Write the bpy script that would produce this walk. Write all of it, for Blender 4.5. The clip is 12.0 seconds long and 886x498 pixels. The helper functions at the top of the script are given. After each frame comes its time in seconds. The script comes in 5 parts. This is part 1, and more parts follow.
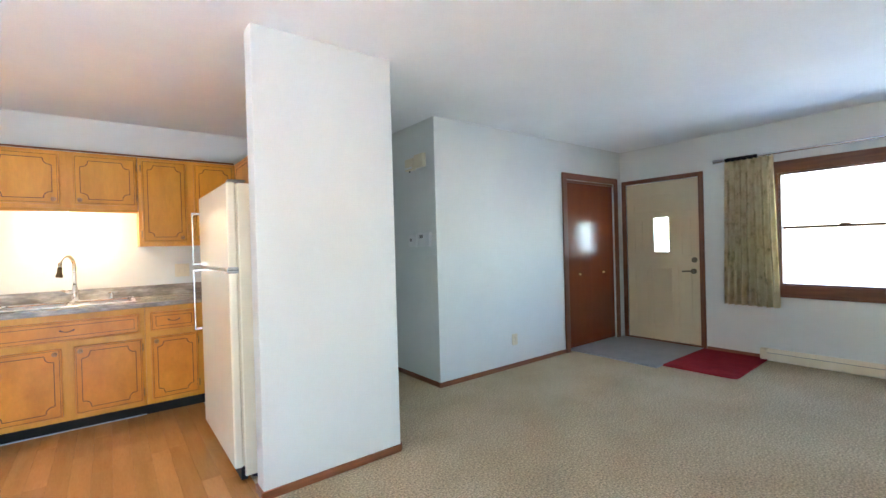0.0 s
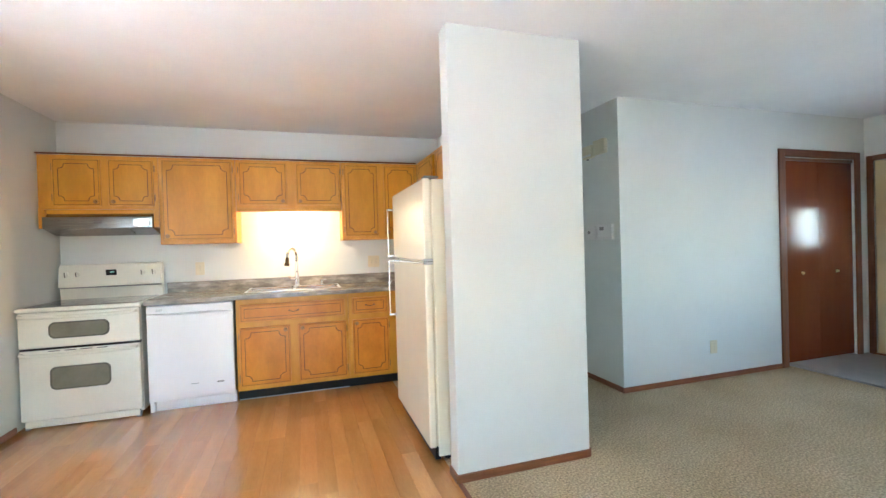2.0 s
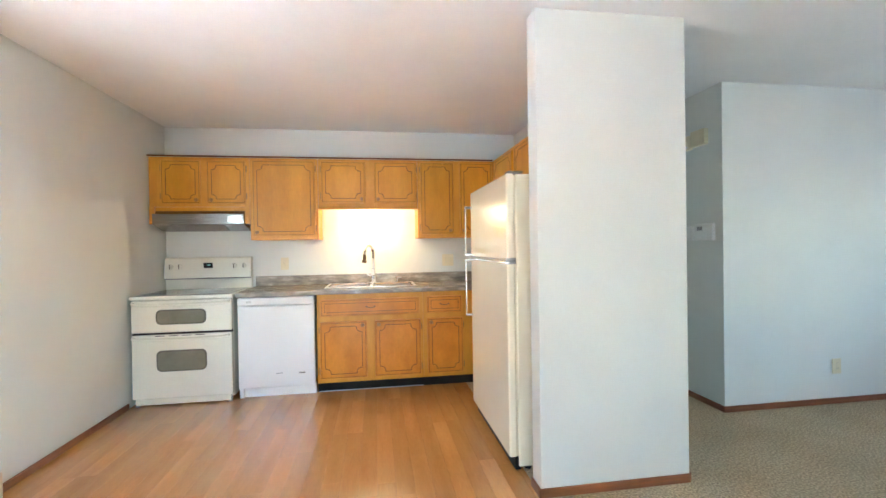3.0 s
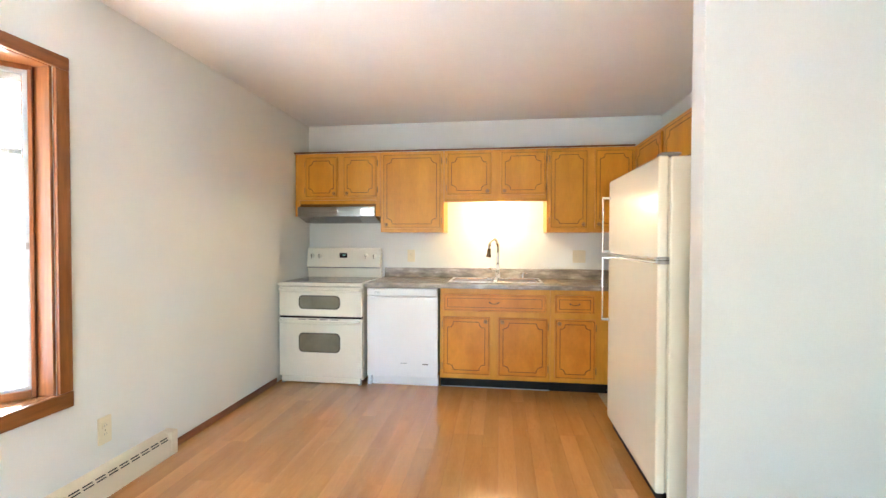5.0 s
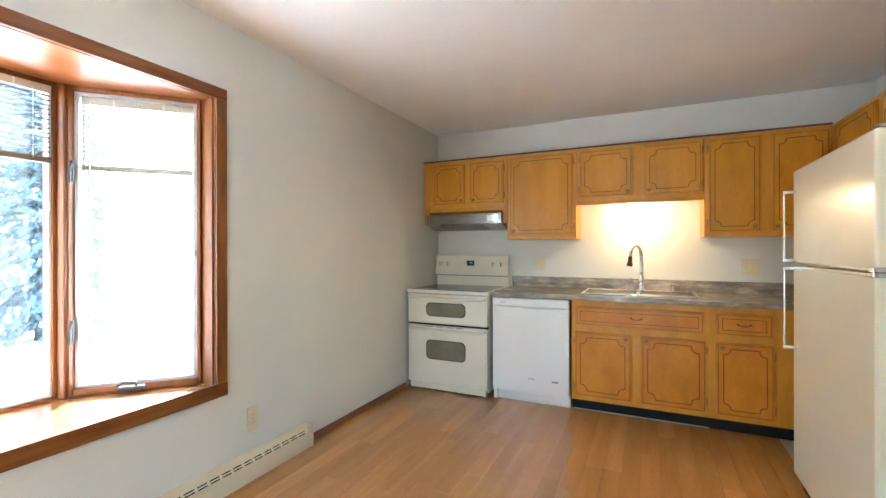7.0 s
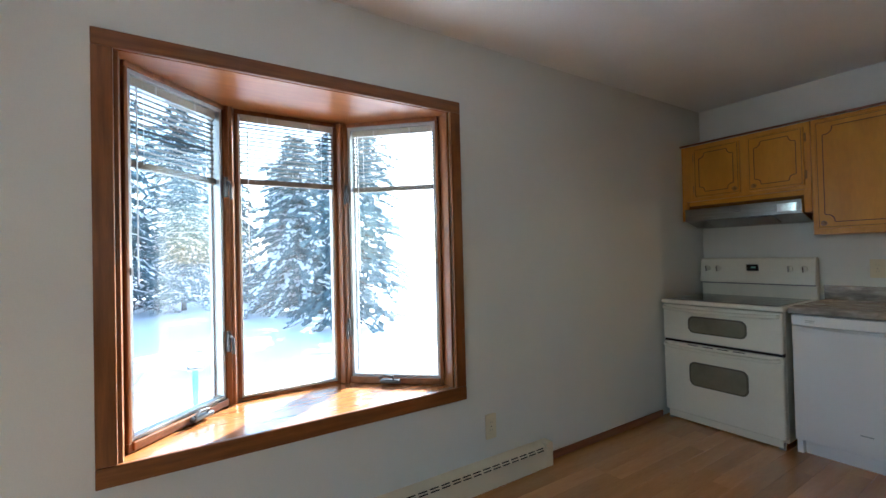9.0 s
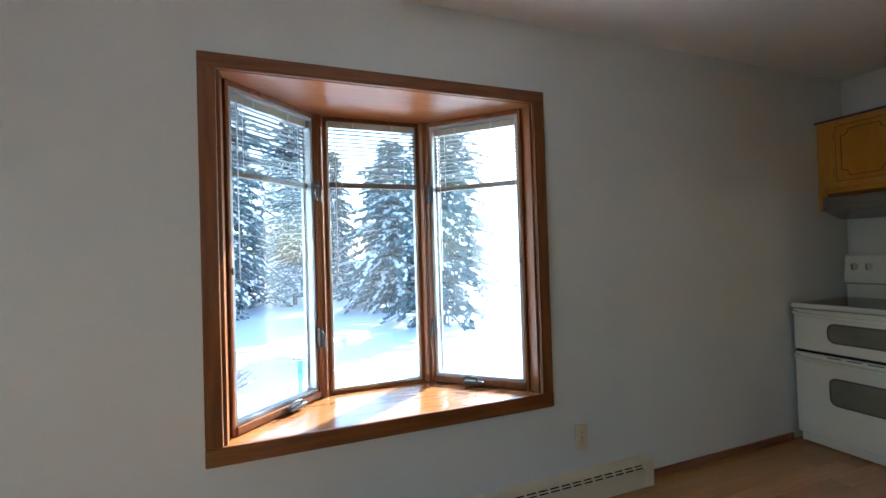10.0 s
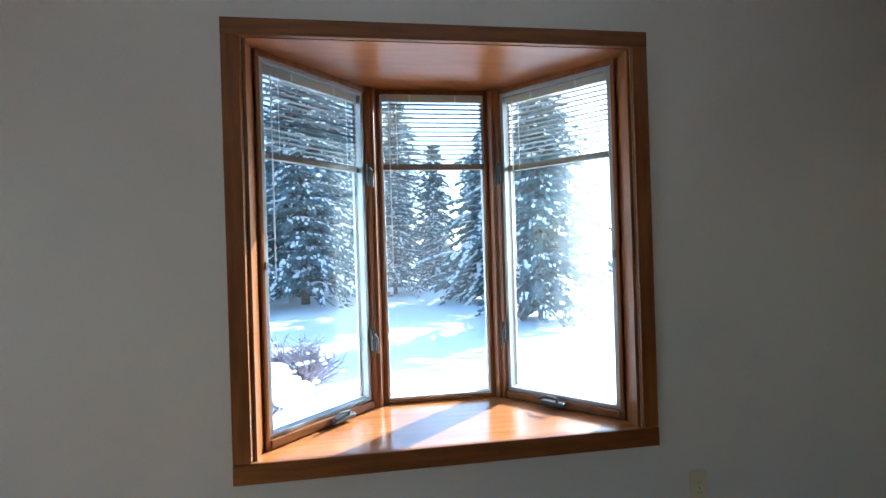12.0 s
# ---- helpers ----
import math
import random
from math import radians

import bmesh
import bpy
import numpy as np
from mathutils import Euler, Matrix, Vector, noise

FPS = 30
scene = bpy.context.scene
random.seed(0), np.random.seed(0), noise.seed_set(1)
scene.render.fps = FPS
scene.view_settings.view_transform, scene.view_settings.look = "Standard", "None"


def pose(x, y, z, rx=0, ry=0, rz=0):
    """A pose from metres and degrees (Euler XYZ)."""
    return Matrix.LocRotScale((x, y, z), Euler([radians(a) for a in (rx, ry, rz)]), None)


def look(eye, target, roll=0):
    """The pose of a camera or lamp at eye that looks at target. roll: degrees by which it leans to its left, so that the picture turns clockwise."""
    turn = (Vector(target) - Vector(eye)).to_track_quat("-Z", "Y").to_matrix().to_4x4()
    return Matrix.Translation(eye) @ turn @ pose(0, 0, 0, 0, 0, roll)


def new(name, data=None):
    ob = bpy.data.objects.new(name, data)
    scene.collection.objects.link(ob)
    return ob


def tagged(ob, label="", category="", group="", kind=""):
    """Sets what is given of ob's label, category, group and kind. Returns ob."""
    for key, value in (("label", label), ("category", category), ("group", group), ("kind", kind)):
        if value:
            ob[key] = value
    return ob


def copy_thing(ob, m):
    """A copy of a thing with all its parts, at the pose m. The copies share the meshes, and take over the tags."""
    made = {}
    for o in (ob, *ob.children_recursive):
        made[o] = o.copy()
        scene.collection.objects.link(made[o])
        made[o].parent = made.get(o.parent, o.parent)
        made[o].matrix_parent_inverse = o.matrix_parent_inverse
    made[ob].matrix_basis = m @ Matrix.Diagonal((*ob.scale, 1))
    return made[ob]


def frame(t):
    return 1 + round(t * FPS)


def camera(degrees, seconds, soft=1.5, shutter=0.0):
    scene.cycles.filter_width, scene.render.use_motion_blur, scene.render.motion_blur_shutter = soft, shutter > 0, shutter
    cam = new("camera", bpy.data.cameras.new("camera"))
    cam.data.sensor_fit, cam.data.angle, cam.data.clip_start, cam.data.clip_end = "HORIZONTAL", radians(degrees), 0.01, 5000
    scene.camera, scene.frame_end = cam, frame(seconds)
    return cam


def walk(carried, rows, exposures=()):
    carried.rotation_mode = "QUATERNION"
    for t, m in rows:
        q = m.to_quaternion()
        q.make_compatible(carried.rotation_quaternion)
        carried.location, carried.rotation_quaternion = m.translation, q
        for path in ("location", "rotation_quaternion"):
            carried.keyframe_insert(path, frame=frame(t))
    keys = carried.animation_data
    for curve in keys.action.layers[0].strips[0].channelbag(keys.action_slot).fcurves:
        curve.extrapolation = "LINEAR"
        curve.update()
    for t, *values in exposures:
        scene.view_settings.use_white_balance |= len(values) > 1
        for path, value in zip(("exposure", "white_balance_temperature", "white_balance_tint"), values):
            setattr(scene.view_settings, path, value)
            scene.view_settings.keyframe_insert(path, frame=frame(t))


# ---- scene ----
cam = camera(91.2, 12.0)
PATH = [
    (0, (2.173, -4.763, 1.277), (3.393, -3.178, 1.262), -1.6),
    (0.5, (2.163, -4.746, 1.274), (3.221, -3.049, 1.267), -1.4),
    (1, (2.133, -4.727, 1.279), (3.029, -2.939, 1.262), -1.6),
    (1.5, (2.077, -4.662, 1.275), (2.821, -2.806, 1.253), -1.7),
    (2, (2.03, -4.605, 1.272), (2.635, -2.699, 1.251), -1.7),
    (2.5, (2.0, -4.545, 1.268), (2.462, -2.599, 1.255), -1.4),
    (3, (1.972, -4.491, 1.265), (2.278, -2.515, 1.25), -0.9),
    (3.5, (1.922, -4.444, 1.26), (2.088, -2.451, 1.234), -0.3),
    (5.5, (1.985, -4.25, 1.266), (1.591, -2.29, 1.226), 0.1),
    (6, (2.011, -4.211, 1.268), (1.483, -2.282, 1.237), 0.1),
    (6.5, (2.03, -4.17, 1.261), (1.346, -2.291, 1.236), 0.0),
    (7, (2.005, -4.107, 1.257), (1.146, -2.3, 1.256), -0.1),
    (9, (1.907, -3.9, 1.267), (0.229, -2.811, 1.296), -1.4),
    (9.5, (1.883, -3.856, 1.274), (0.078, -2.995, 1.301), -1.6),
    (10, (1.877, -3.824, 1.273), (0.008, -3.113, 1.303), -1.8),
    (10.5, (1.862, -3.742, 1.277), (-0.056, -3.176, 1.298), -1.9),
    (11, (1.775, -3.685, 1.261), (-0.167, -3.21, 1.295), -2.0),
    (11.5, (1.664, -3.622, 1.278), (-0.3, -3.244, 1.281), -1.8),
    (12, (1.564, -3.563, 1.274), (-0.419, -3.302, 1.277), -1.8),
]
walk(cam, [(t, look(eye, target, roll)) for t, eye, target, roll in PATH],
     exposures=((0, 4.8, 5400, 8), (1.0, 4.9, 5470, 7), (2.5, 4.8, 5520, 5), (3.5, 4.76, 5620, 5), (5.5, 4.88, 5750, 5), (6.0, 4.84, 5750, 4), (7.0, 4.3, 5700, 3), (8.8, 2.8, 5400, 3), (11.0, 2.28, 5200, 1), (12, 2.1, 5150, 1)))

# ---- light ----
SUN_EL, SUN_AZ = radians(26), radians(-39)
world = bpy.data.worlds.new("winter_sky")
scene.world = world
world.use_nodes = True
wn = world.node_tree
sky = wn.nodes.new("ShaderNodeTexSky")
sky.sky_type = "NISHITA"
sky.sun_disc = False
sky.sun_elevation, sky.sun_rotation = SUN_EL, SUN_AZ
wn.links.new(sky.outputs[0], wn.nodes["Background"].inputs[0])
wn.nodes["Background"].inputs[1].default_value = 0.15

sun = new("sun", bpy.data.lights.new("sun", "SUN"))
sun.data.energy, sun.data.angle, sun.data.color = 5.0, radians(0.6), (1.0, 0.96, 0.90)
to_sun = Vector((math.sin(SUN_AZ) * math.cos(SUN_EL), math.cos(SUN_AZ) * math.cos(SUN_EL), math.sin(SUN_EL)))
sun.matrix_world = look(to_sun * 30, (0, 0, 0))


# ---- materials ----
def inp(node, name, value):
    node.inputs[name].default_value = value


def material(name, c1, c2, rough=0.5, scale=4.0, stretch=(1, 1, 1), bump=0.05, fine=60.0, metal=0.0, contrast=(0.35, 0.65), piece=0.0, rough_var=0.08, coat=0.0, coat_rough=0.12, spec=0.5, third=None, grain=0.015):
    """A procedural surface: broad blotches of c1 and c2, fine grain, relief, and a tint of its own for every piece."""
    m = bpy.data.materials.new(name)
    m.use_nodes = True
    nt = m.node_tree
    n, l = nt.nodes, nt.links
    b = n["Principled BSDF"]
    tc = n.new("ShaderNodeTexCoord")
    mp = n.new("ShaderNodeMapping")
    mp.inputs["Scale"].default_value = stretch
    l.new(tc.outputs["Object"], mp.inputs[0])
    vec = mp.outputs[0]
    info = n.new("ShaderNodeObjectInfo")
    if piece:
        add = n.new("ShaderNodeVectorMath")
        add.operation = "MULTIPLY_ADD"
        comb = n.new("ShaderNodeCombineXYZ")
        for k in range(3):
            l.new(info.outputs["Random"], comb.inputs[k])
        l.new(comb.outputs[0], add.inputs[0])
        add.inputs[1].default_value = (37, 53, 71)
        l.new(vec, add.inputs[2])
        vec = add.outputs[0]
    big = n.new("ShaderNodeTexNoise")
    inp(big, "Scale", scale), inp(big, "Detail", 6.0), inp(big, "Roughness", 0.6)
    l.new(vec, big.inputs["Vector"])
    small = n.new("ShaderNodeTexNoise")
    inp(small, "Scale", fine), inp(small, "Detail", 4.0)
    l.new(vec, small.inputs["Vector"])
    ramp = n.new("ShaderNodeValToRGB")
    ramp.color_ramp.elements[0].position, ramp.color_ramp.elements[1].position = contrast
    ramp.color_ramp.elements[0].color, ramp.color_ramp.elements[1].color = (*c1, 1), (*c2, 1)
    if third:
        e = ramp.color_ramp.elements.new(sum(contrast) / 2)
        e.color = (*third, 1)
    l.new(big.outputs[0], ramp.inputs[0])
    hsv = n.new("ShaderNodeHueSaturation")
    l.new(ramp.outputs[0], hsv.inputs["Color"])
    val = n.new("ShaderNodeMapRange")
    inp(val, "From Min", 0.3), inp(val, "From Max", 0.7), inp(val, "To Min", 1 - grain), inp(val, "To Max", 1 + grain)
    l.new(small.outputs[0], val.inputs[0])
    last = val.outputs[0]
    if piece:
        pr = n.new("ShaderNodeMapRange")
        inp(pr, "To Min", 1 - piece), inp(pr, "To Max", 1 + piece)
        l.new(info.outputs["Random"], pr.inputs[0])
        mul = n.new("ShaderNodeMath")
        mul.operation = "MULTIPLY"
        l.new(last, mul.inputs[0]), l.new(pr.outputs[0], mul.inputs[1])
        last = mul.outputs[0]
    l.new(last, hsv.inputs["Value"])
    l.new(hsv.outputs[0], b.inputs["Base Color"])
    rr = n.new("ShaderNodeMapRange")
    inp(rr, "To Min", max(0.02, rough - rough_var)), inp(rr, "To Max", min(1, rough + rough_var))
    l.new(big.outputs[0], rr.inputs[0])
    l.new(rr.outputs[0], b.inputs["Roughness"])
    inp(b, "Metallic", metal), inp(b, "Coat Weight", coat), inp(b, "Coat Roughness", coat_rough), inp(b, "Specular IOR Level", spec)
    if bump:
        bp = n.new("ShaderNodeBump")
        inp(bp, "Strength", bump), inp(bp, "Distance", 0.01)
        l.new(small.outputs[0], bp.inputs["Height"])
        l.new(bp.outputs[0], b.inputs["Normal"])
    return m


def glass(name, tint=(1, 1, 1), dust_haze=0.0, glare=False):
    m = bpy.data.materials.new(name)
    m.use_nodes = True
    nt = m.node_tree
    n, l = nt.nodes, nt.links
    out = n["Material Output"]
    n.remove(n["Principled BSDF"])
    tr = n.new("ShaderNodeBsdfTransparent")
    inp(tr, "Color", (*tint, 1))
    gl = n.new("ShaderNodeBsdfGlossy")
    inp(gl, "Roughness", 0.02)
    lw = n.new("ShaderNodeLayerWeight")
    inp(lw, "Blend", 0.5)
    pw = n.new("ShaderNodeMath")
    pw.operation = "POWER"
    pw.inputs[1].default_value = 4.0
    l.new(lw.outputs["Facing"], pw.inputs[0])
    fr = n.new("ShaderNodeMapRange")
    inp(fr, "To Min", 0.04), inp(fr, "To Max", 0.8)
    l.new(pw.outputs[0], fr.inputs[0])
    mx = n.new("ShaderNodeMixShader")
    l.new(fr.outputs[0], mx.inputs[0]), l.new(tr.outputs[0], mx.inputs[1]), l.new(gl.outputs[0], mx.inputs[2])
    last = mx.outputs[0]
    if dust_haze:
        df = n.new("ShaderNodeBsdfTranslucent")
        inp(df, "Color", (0.9, 0.9, 0.9, 1))
        tc = n.new("ShaderNodeTexCoord")
        ns = n.new("ShaderNodeTexNoise")
        inp(ns, "Scale", 3.0), inp(ns, "Detail", 5.0)
        l.new(tc.outputs["Object"], ns.inputs["Vector"])
        mr = n.new("ShaderNodeMapRange")
        inp(mr, "From Min", 0.35), inp(mr, "From Max", 0.75), inp(mr, "To Min", dust_haze * 0.25), inp(mr, "To Max", dust_haze)
        l.new(ns.outputs[0], mr.inputs[0])
        film = mr.outputs[0]
        if glare:
            # sun glare painted as a dust film, thicker towards one side of the pane
            sp = n.new("ShaderNodeSeparateXYZ")
            l.new(tc.outputs["Generated"], sp.inputs[0])
            wob = n.new("ShaderNodeMath")
            wob.operation = "MULTIPLY_ADD"
            l.new(ns.outputs[0], wob.inputs[0])
            wob.inputs[1].default_value = 0.5
            l.new(sp.outputs["Y"], wob.inputs[2])
            ed = n.new("ShaderNodeMapRange")
            ed.interpolation_type = "SMOOTHSTEP"
            inp(ed, "From Min", 0.70), inp(ed, "From Max", 1.15), inp(ed, "To Min", 0.004), inp(ed, "To Max", glare)
            l.new(wob.outputs[0], ed.inputs[0])
            film = ed.outputs[0]
        m2 = n.new("ShaderNodeMixShader")
        l.new(film, m2.inputs[0]), l.new(last, m2.inputs[1]), l.new(df.outputs[0], m2.inputs[2])
        last = m2.outputs[0]
    l.new(last, out.inputs[0])
    return m


def glow(name, color, strength):
    m = bpy.data.materials.new(name)
    m.use_nodes = True
    b = m.node_tree.nodes["Principled BSDF"]
    inp(b, "Base Color", (*color, 1)), inp(b, "Emission Color", (*color, 1)), inp(b, "Emission Strength", strength)
    return m


M_WALL = material("wall_paint", (0.706, 0.722, 0.676), (0.746, 0.762, 0.716), 0.55, 1.2, bump=0.02, fine=180, grain=0.02)
M_CEIL = material("ceiling_paint", (0.855, 0.87, 0.86), (0.895, 0.91, 0.90), 0.8, 1.5, bump=0.04, fine=140, grain=0.02)
M_TRIM = material("stained_trim", (0.125, 0.040, 0.015), (0.21, 0.073, 0.026), 0.38, 3, (14, 14, 1.2), 0.04, 20, grain=0.06)
M_TRIM_Y = material("stained_trim_along", (0.125, 0.040, 0.015), (0.21, 0.073, 0.026), 0.38, 3, (14, 1.2, 14), 0.04, 20, grain=0.06)
M_TRIM_X = material("stained_trim_across", (0.125, 0.040, 0.015), (0.21, 0.073, 0.026), 0.38, 3, (1.2, 14, 14), 0.04, 20, grain=0.06)
# baseboards: the trim stain made lighter for the light falling on them
M_BASE_Y = material("lit_baseboard_wood_along", (0.175, 0.060, 0.021), (0.27, 0.098, 0.034), 0.38, 3, (14, 1.2, 14), 0.04, 20, grain=0.06)
M_BASE_X = material("lit_baseboard_wood_across", (0.175, 0.060, 0.021), (0.27, 0.098, 0.034), 0.38, 3, (1.2, 14, 14), 0.04, 20, grain=0.06)
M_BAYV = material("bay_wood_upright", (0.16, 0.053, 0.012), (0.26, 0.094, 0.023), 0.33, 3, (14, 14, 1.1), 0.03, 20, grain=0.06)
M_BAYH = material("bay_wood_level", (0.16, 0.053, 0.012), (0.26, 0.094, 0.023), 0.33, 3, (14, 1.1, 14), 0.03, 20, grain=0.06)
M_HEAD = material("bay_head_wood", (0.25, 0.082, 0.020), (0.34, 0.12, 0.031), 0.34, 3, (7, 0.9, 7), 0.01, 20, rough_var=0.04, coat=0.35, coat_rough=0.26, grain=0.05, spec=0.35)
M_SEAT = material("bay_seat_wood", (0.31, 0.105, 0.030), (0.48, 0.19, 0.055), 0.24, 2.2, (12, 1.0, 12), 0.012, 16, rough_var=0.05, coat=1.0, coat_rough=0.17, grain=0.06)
M_CAB = material("cabinet_maple", (0.55, 0.235, 0.014), (0.68, 0.315, 0.024), 0.30, 2.2, (3.0, 3.0, 0.8), 0.015, 24, rough_var=0.05, piece=0.05, grain=0.04, spec=0.4)
M_CAB_H = material("cabinet_maple_level", (0.55, 0.235, 0.014), (0.68, 0.315, 0.024), 0.30, 2.2, (0.8, 3.0, 3.0), 0.015, 24, rough_var=0.05, piece=0.05, grain=0.04, spec=0.4)
M_CAB_B = material("base_cabinet_maple", (0.56, 0.19, 0.012), (0.71, 0.275, 0.024), 0.32, 2.8, (2.2, 2.2, 1.2), 0.015, 24, rough_var=0.05, piece=0.05, grain=0.04, spec=0.4)
M_FRAME = material("cabinet_frame_maple", (0.59, 0.258, 0.024), (0.70, 0.33, 0.038), 0.34, 2.2, (5, 5, 0.9), 0.015, 24, rough_var=0.06, grain=0.04, spec=0.4)
M_LINE = material("dark_groove_stain", (0.085, 0.028, 0.006), (0.13, 0.045, 0.010), 0.5, 8)
M_CLOSET = material("mahogany_door", (0.155, 0.034, 0.007), (0.185, 0.044, 0.010), 0.2, 2.0, (4, 4, 0.6), 0.01, 14, rough_var=0.03, grain=0.03)
M_DOOR = material("door_cream_paint", (0.66, 0.55, 0.34), (0.70, 0.59, 0.375), 0.42, 2, bump=0.02, fine=90)
M_CREAM = material("fridge_enamel", (0.84, 0.79, 0.61), (0.87, 0.82, 0.64), 0.22, 2, bump=0.02, fine=220, rough_var=0.04)
M_STOVE = material("range_enamel", (0.83, 0.81, 0.70), (0.86, 0.84, 0.73), 0.24, 3, bump=0.0, rough_var=0.05)
M_WHITE = material("dishwasher_enamel", (0.89, 0.89, 0.89), (0.90, 0.90, 0.90), 0.28, 3, bump=0.0, rough_var=0.01, grain=0.0)
M_HEAT = material("heater_enamel", (0.69, 0.61, 0.44), (0.73, 0.65, 0.48), 0.42, 3, bump=0.02, fine=120)
M_PLATE = material("almond_plastic", (0.70, 0.63, 0.44), (0.74, 0.67, 0.47), 0.38, 5, bump=0.0)
M_PLASTIC = material("white_plastic", (0.74, 0.74, 0.71), (0.78, 0.78, 0.75), 0.4, 5, bump=0.0)
M_BLACK = material("black_vinyl", (0.008, 0.008, 0.008), (0.016, 0.015, 0.014), 0.6, 6, bump=0.05, spec=0.2)
M_CHROME = material("chrome", (0.58, 0.58, 0.59), (0.68, 0.68, 0.69), 0.14, 5, metal=1.0, bump=0.0, rough_var=0.04)
M_STEEL = material("brushed_steel", (0.66, 0.65, 0.63), (0.74, 0.73, 0.71), 0.28, 5, bump=0.0, metal=0.9)
M_HOOD = material("hood_steel", (0.25, 0.24, 0.235), (0.33, 0.32, 0.315), 0.24, 5, (1, 30, 30), 0.03, 40, metal=1.0)
M_ALU = material("grey_aluminium", (0.40, 0.42, 0.43), (0.47, 0.49, 0.50), 0.4, 6, metal=0.6, bump=0.02)
M_BRONZE = material("aged_bronze", (0.10, 0.065, 0.035), (0.16, 0.10, 0.05), 0.38, 30, metal=0.8, bump=0.05)
M_POST = material("blue_painted_post", (0.06, 0.17, 0.24), (0.09, 0.23, 0.31), 0.6, 6)
# darker copy of the sink steel: the bowls' inner shade is in the colour
M_BOWL = material("shaded_bowl_steel", (0.36, 0.35, 0.34), (0.46, 0.45, 0.44), 0.35, 5, metal=1.0, bump=0.02)
# bottom rail of the blinds, its shade put into a darker tan
M_RAIL = material("shaded_blind_rail", (0.17, 0.14, 0.10), (0.22, 0.18, 0.13), 0.5, 8)
M_IRON = material("dark_grey_metal", (0.06, 0.06, 0.058), (0.10, 0.10, 0.095), 0.42, 20, metal=0.3, bump=0.02)
M_KNOB = material("aged_brass", (0.30, 0.155, 0.045), (0.40, 0.22, 0.07), 0.45, 40, metal=0.4, bump=0.05)
M_BRASS = material("brass", (0.62, 0.42, 0.16), (0.7, 0.48, 0.2), 0.28, 20, metal=1.0, bump=0.0)
M_NICKEL = material("satin_nickel", (0.15, 0.125, 0.09), (0.20, 0.17, 0.12), 0.35, 20, metal=1.0, bump=0.0)
M_STONE = material("grey_laminate_stone", (0.17, 0.145, 0.12), (0.57, 0.51, 0.42), 0.24, 9, (0.7, 2.2, 2.2), 0.0, 60, contrast=(0.34, 0.70), third=(0.31, 0.27, 0.225), grain=0.10)
M_CERAM = material("black_glass_top", (0.02, 0.02, 0.022), (0.03, 0.03, 0.032), 0.08, 8, bump=0.0, rough_var=0.03)
M_OVEN = material("oven_window_glass", (0.19, 0.175, 0.125), (0.25, 0.23, 0.17), 0.1, 5, bump=0.0, rough_var=0.03)
M_OVENB = material("oven_window_border", (0.12, 0.112, 0.085), (0.16, 0.15, 0.115), 0.25, 5, bump=0.0)
# slats coloured dark for their backlit, shaded undersides
M_SLAT = material("backlit_blind_slat", (0.17, 0.158, 0.125), (0.21, 0.195, 0.155), 0.45, 6, bump=0.0)
M_BLIND = material("blind_headrail", (0.52, 0.49, 0.41), (0.58, 0.55, 0.47), 0.4, 6, bump=0.0)
M_GASKET = material("grey_gasket", (0.23, 0.22, 0.21), (0.28, 0.27, 0.26), 0.6, 6, bump=0.0)
M_VINYLW = material("white_vinyl_frame", (0.72, 0.72, 0.70), (0.76, 0.76, 0.74), 0.4, 6, bump=0.0)
M_PLANK = material("oak_laminate", (0.45, 0.203, 0.056), (0.60, 0.302, 0.096), 0.17, 1.3, (7, 0.8, 1), 0.0, 24, piece=0.13, rough_var=0.03, contrast=(0.25, 0.75), coat=0.7, grain=0.06)
M_JOINT = material("floor_joint", (0.33, 0.15, 0.045), (0.39, 0.18, 0.06), 0.5, 8)
M_CARPET = material("beige_carpet", (0.395, 0.305, 0.18), (0.505, 0.41, 0.26), 0.95, 1.6, bump=0.6, fine=90, contrast=(0.2, 0.65), spec=0.1, grain=0.5)
M_ENTRY = material("grey_entry_vinyl", (0.30, 0.30, 0.29), (0.37, 0.37, 0.36), 0.35, 6, bump=0.03, grain=0.06)
M_MAT = material("red_pile_mat", (0.24, 0.018, 0.022), (0.34, 0.03, 0.035), 0.95, 5, bump=0.7, fine=160, spec=0.1, grain=0.06)
M_CURTAIN = material("printed_curtain", (0.40, 0.33, 0.18), (0.84, 0.73, 0.48), 0.85, 11, (1, 1.4, 0.8), 0.15, 120, contrast=(0.30, 0.54), third=(0.74, 0.61, 0.35), spec=0.15, grain=0.06)
M_SNOW = material("snow", (0.87, 0.885, 0.91), (0.92, 0.93, 0.95), 0.7, 0.6, bump=0.25, fine=9)
M_NEEDLE = material("spruce_needles", (0.06, 0.10, 0.115), (0.12, 0.175, 0.19), 0.75, 1.5, bump=0.3, fine=30, piece=0.15, grain=0.06)
M_BARK = material("bark", (0.045, 0.032, 0.024), (0.09, 0.065, 0.048), 0.9, 5, (4, 4, 0.7), 0.6, 30, grain=0.06)
M_TWIG = material("greyish_twigs", (0.16, 0.13, 0.165), (0.25, 0.21, 0.25), 0.85, 5, bump=0.2)
M_DECK = material("grey_weathered_wood", (0.22, 0.22, 0.22), (0.32, 0.31, 0.30), 0.8, 5, (6, 6, 0.8), 0.2, 30, grain=0.06)
M_SIDING = material("outer_siding", (0.50, 0.50, 0.48), (0.56, 0.56, 0.54), 0.6, 3)
M_PANE = glass("window_glass", (0.97, 0.985, 0.98))
# right pane: its dust film also carries the sun glare
M_PANE_D = glass("dusty_glare_glass", (0.97, 0.985, 0.98), 0.03, 0.065)
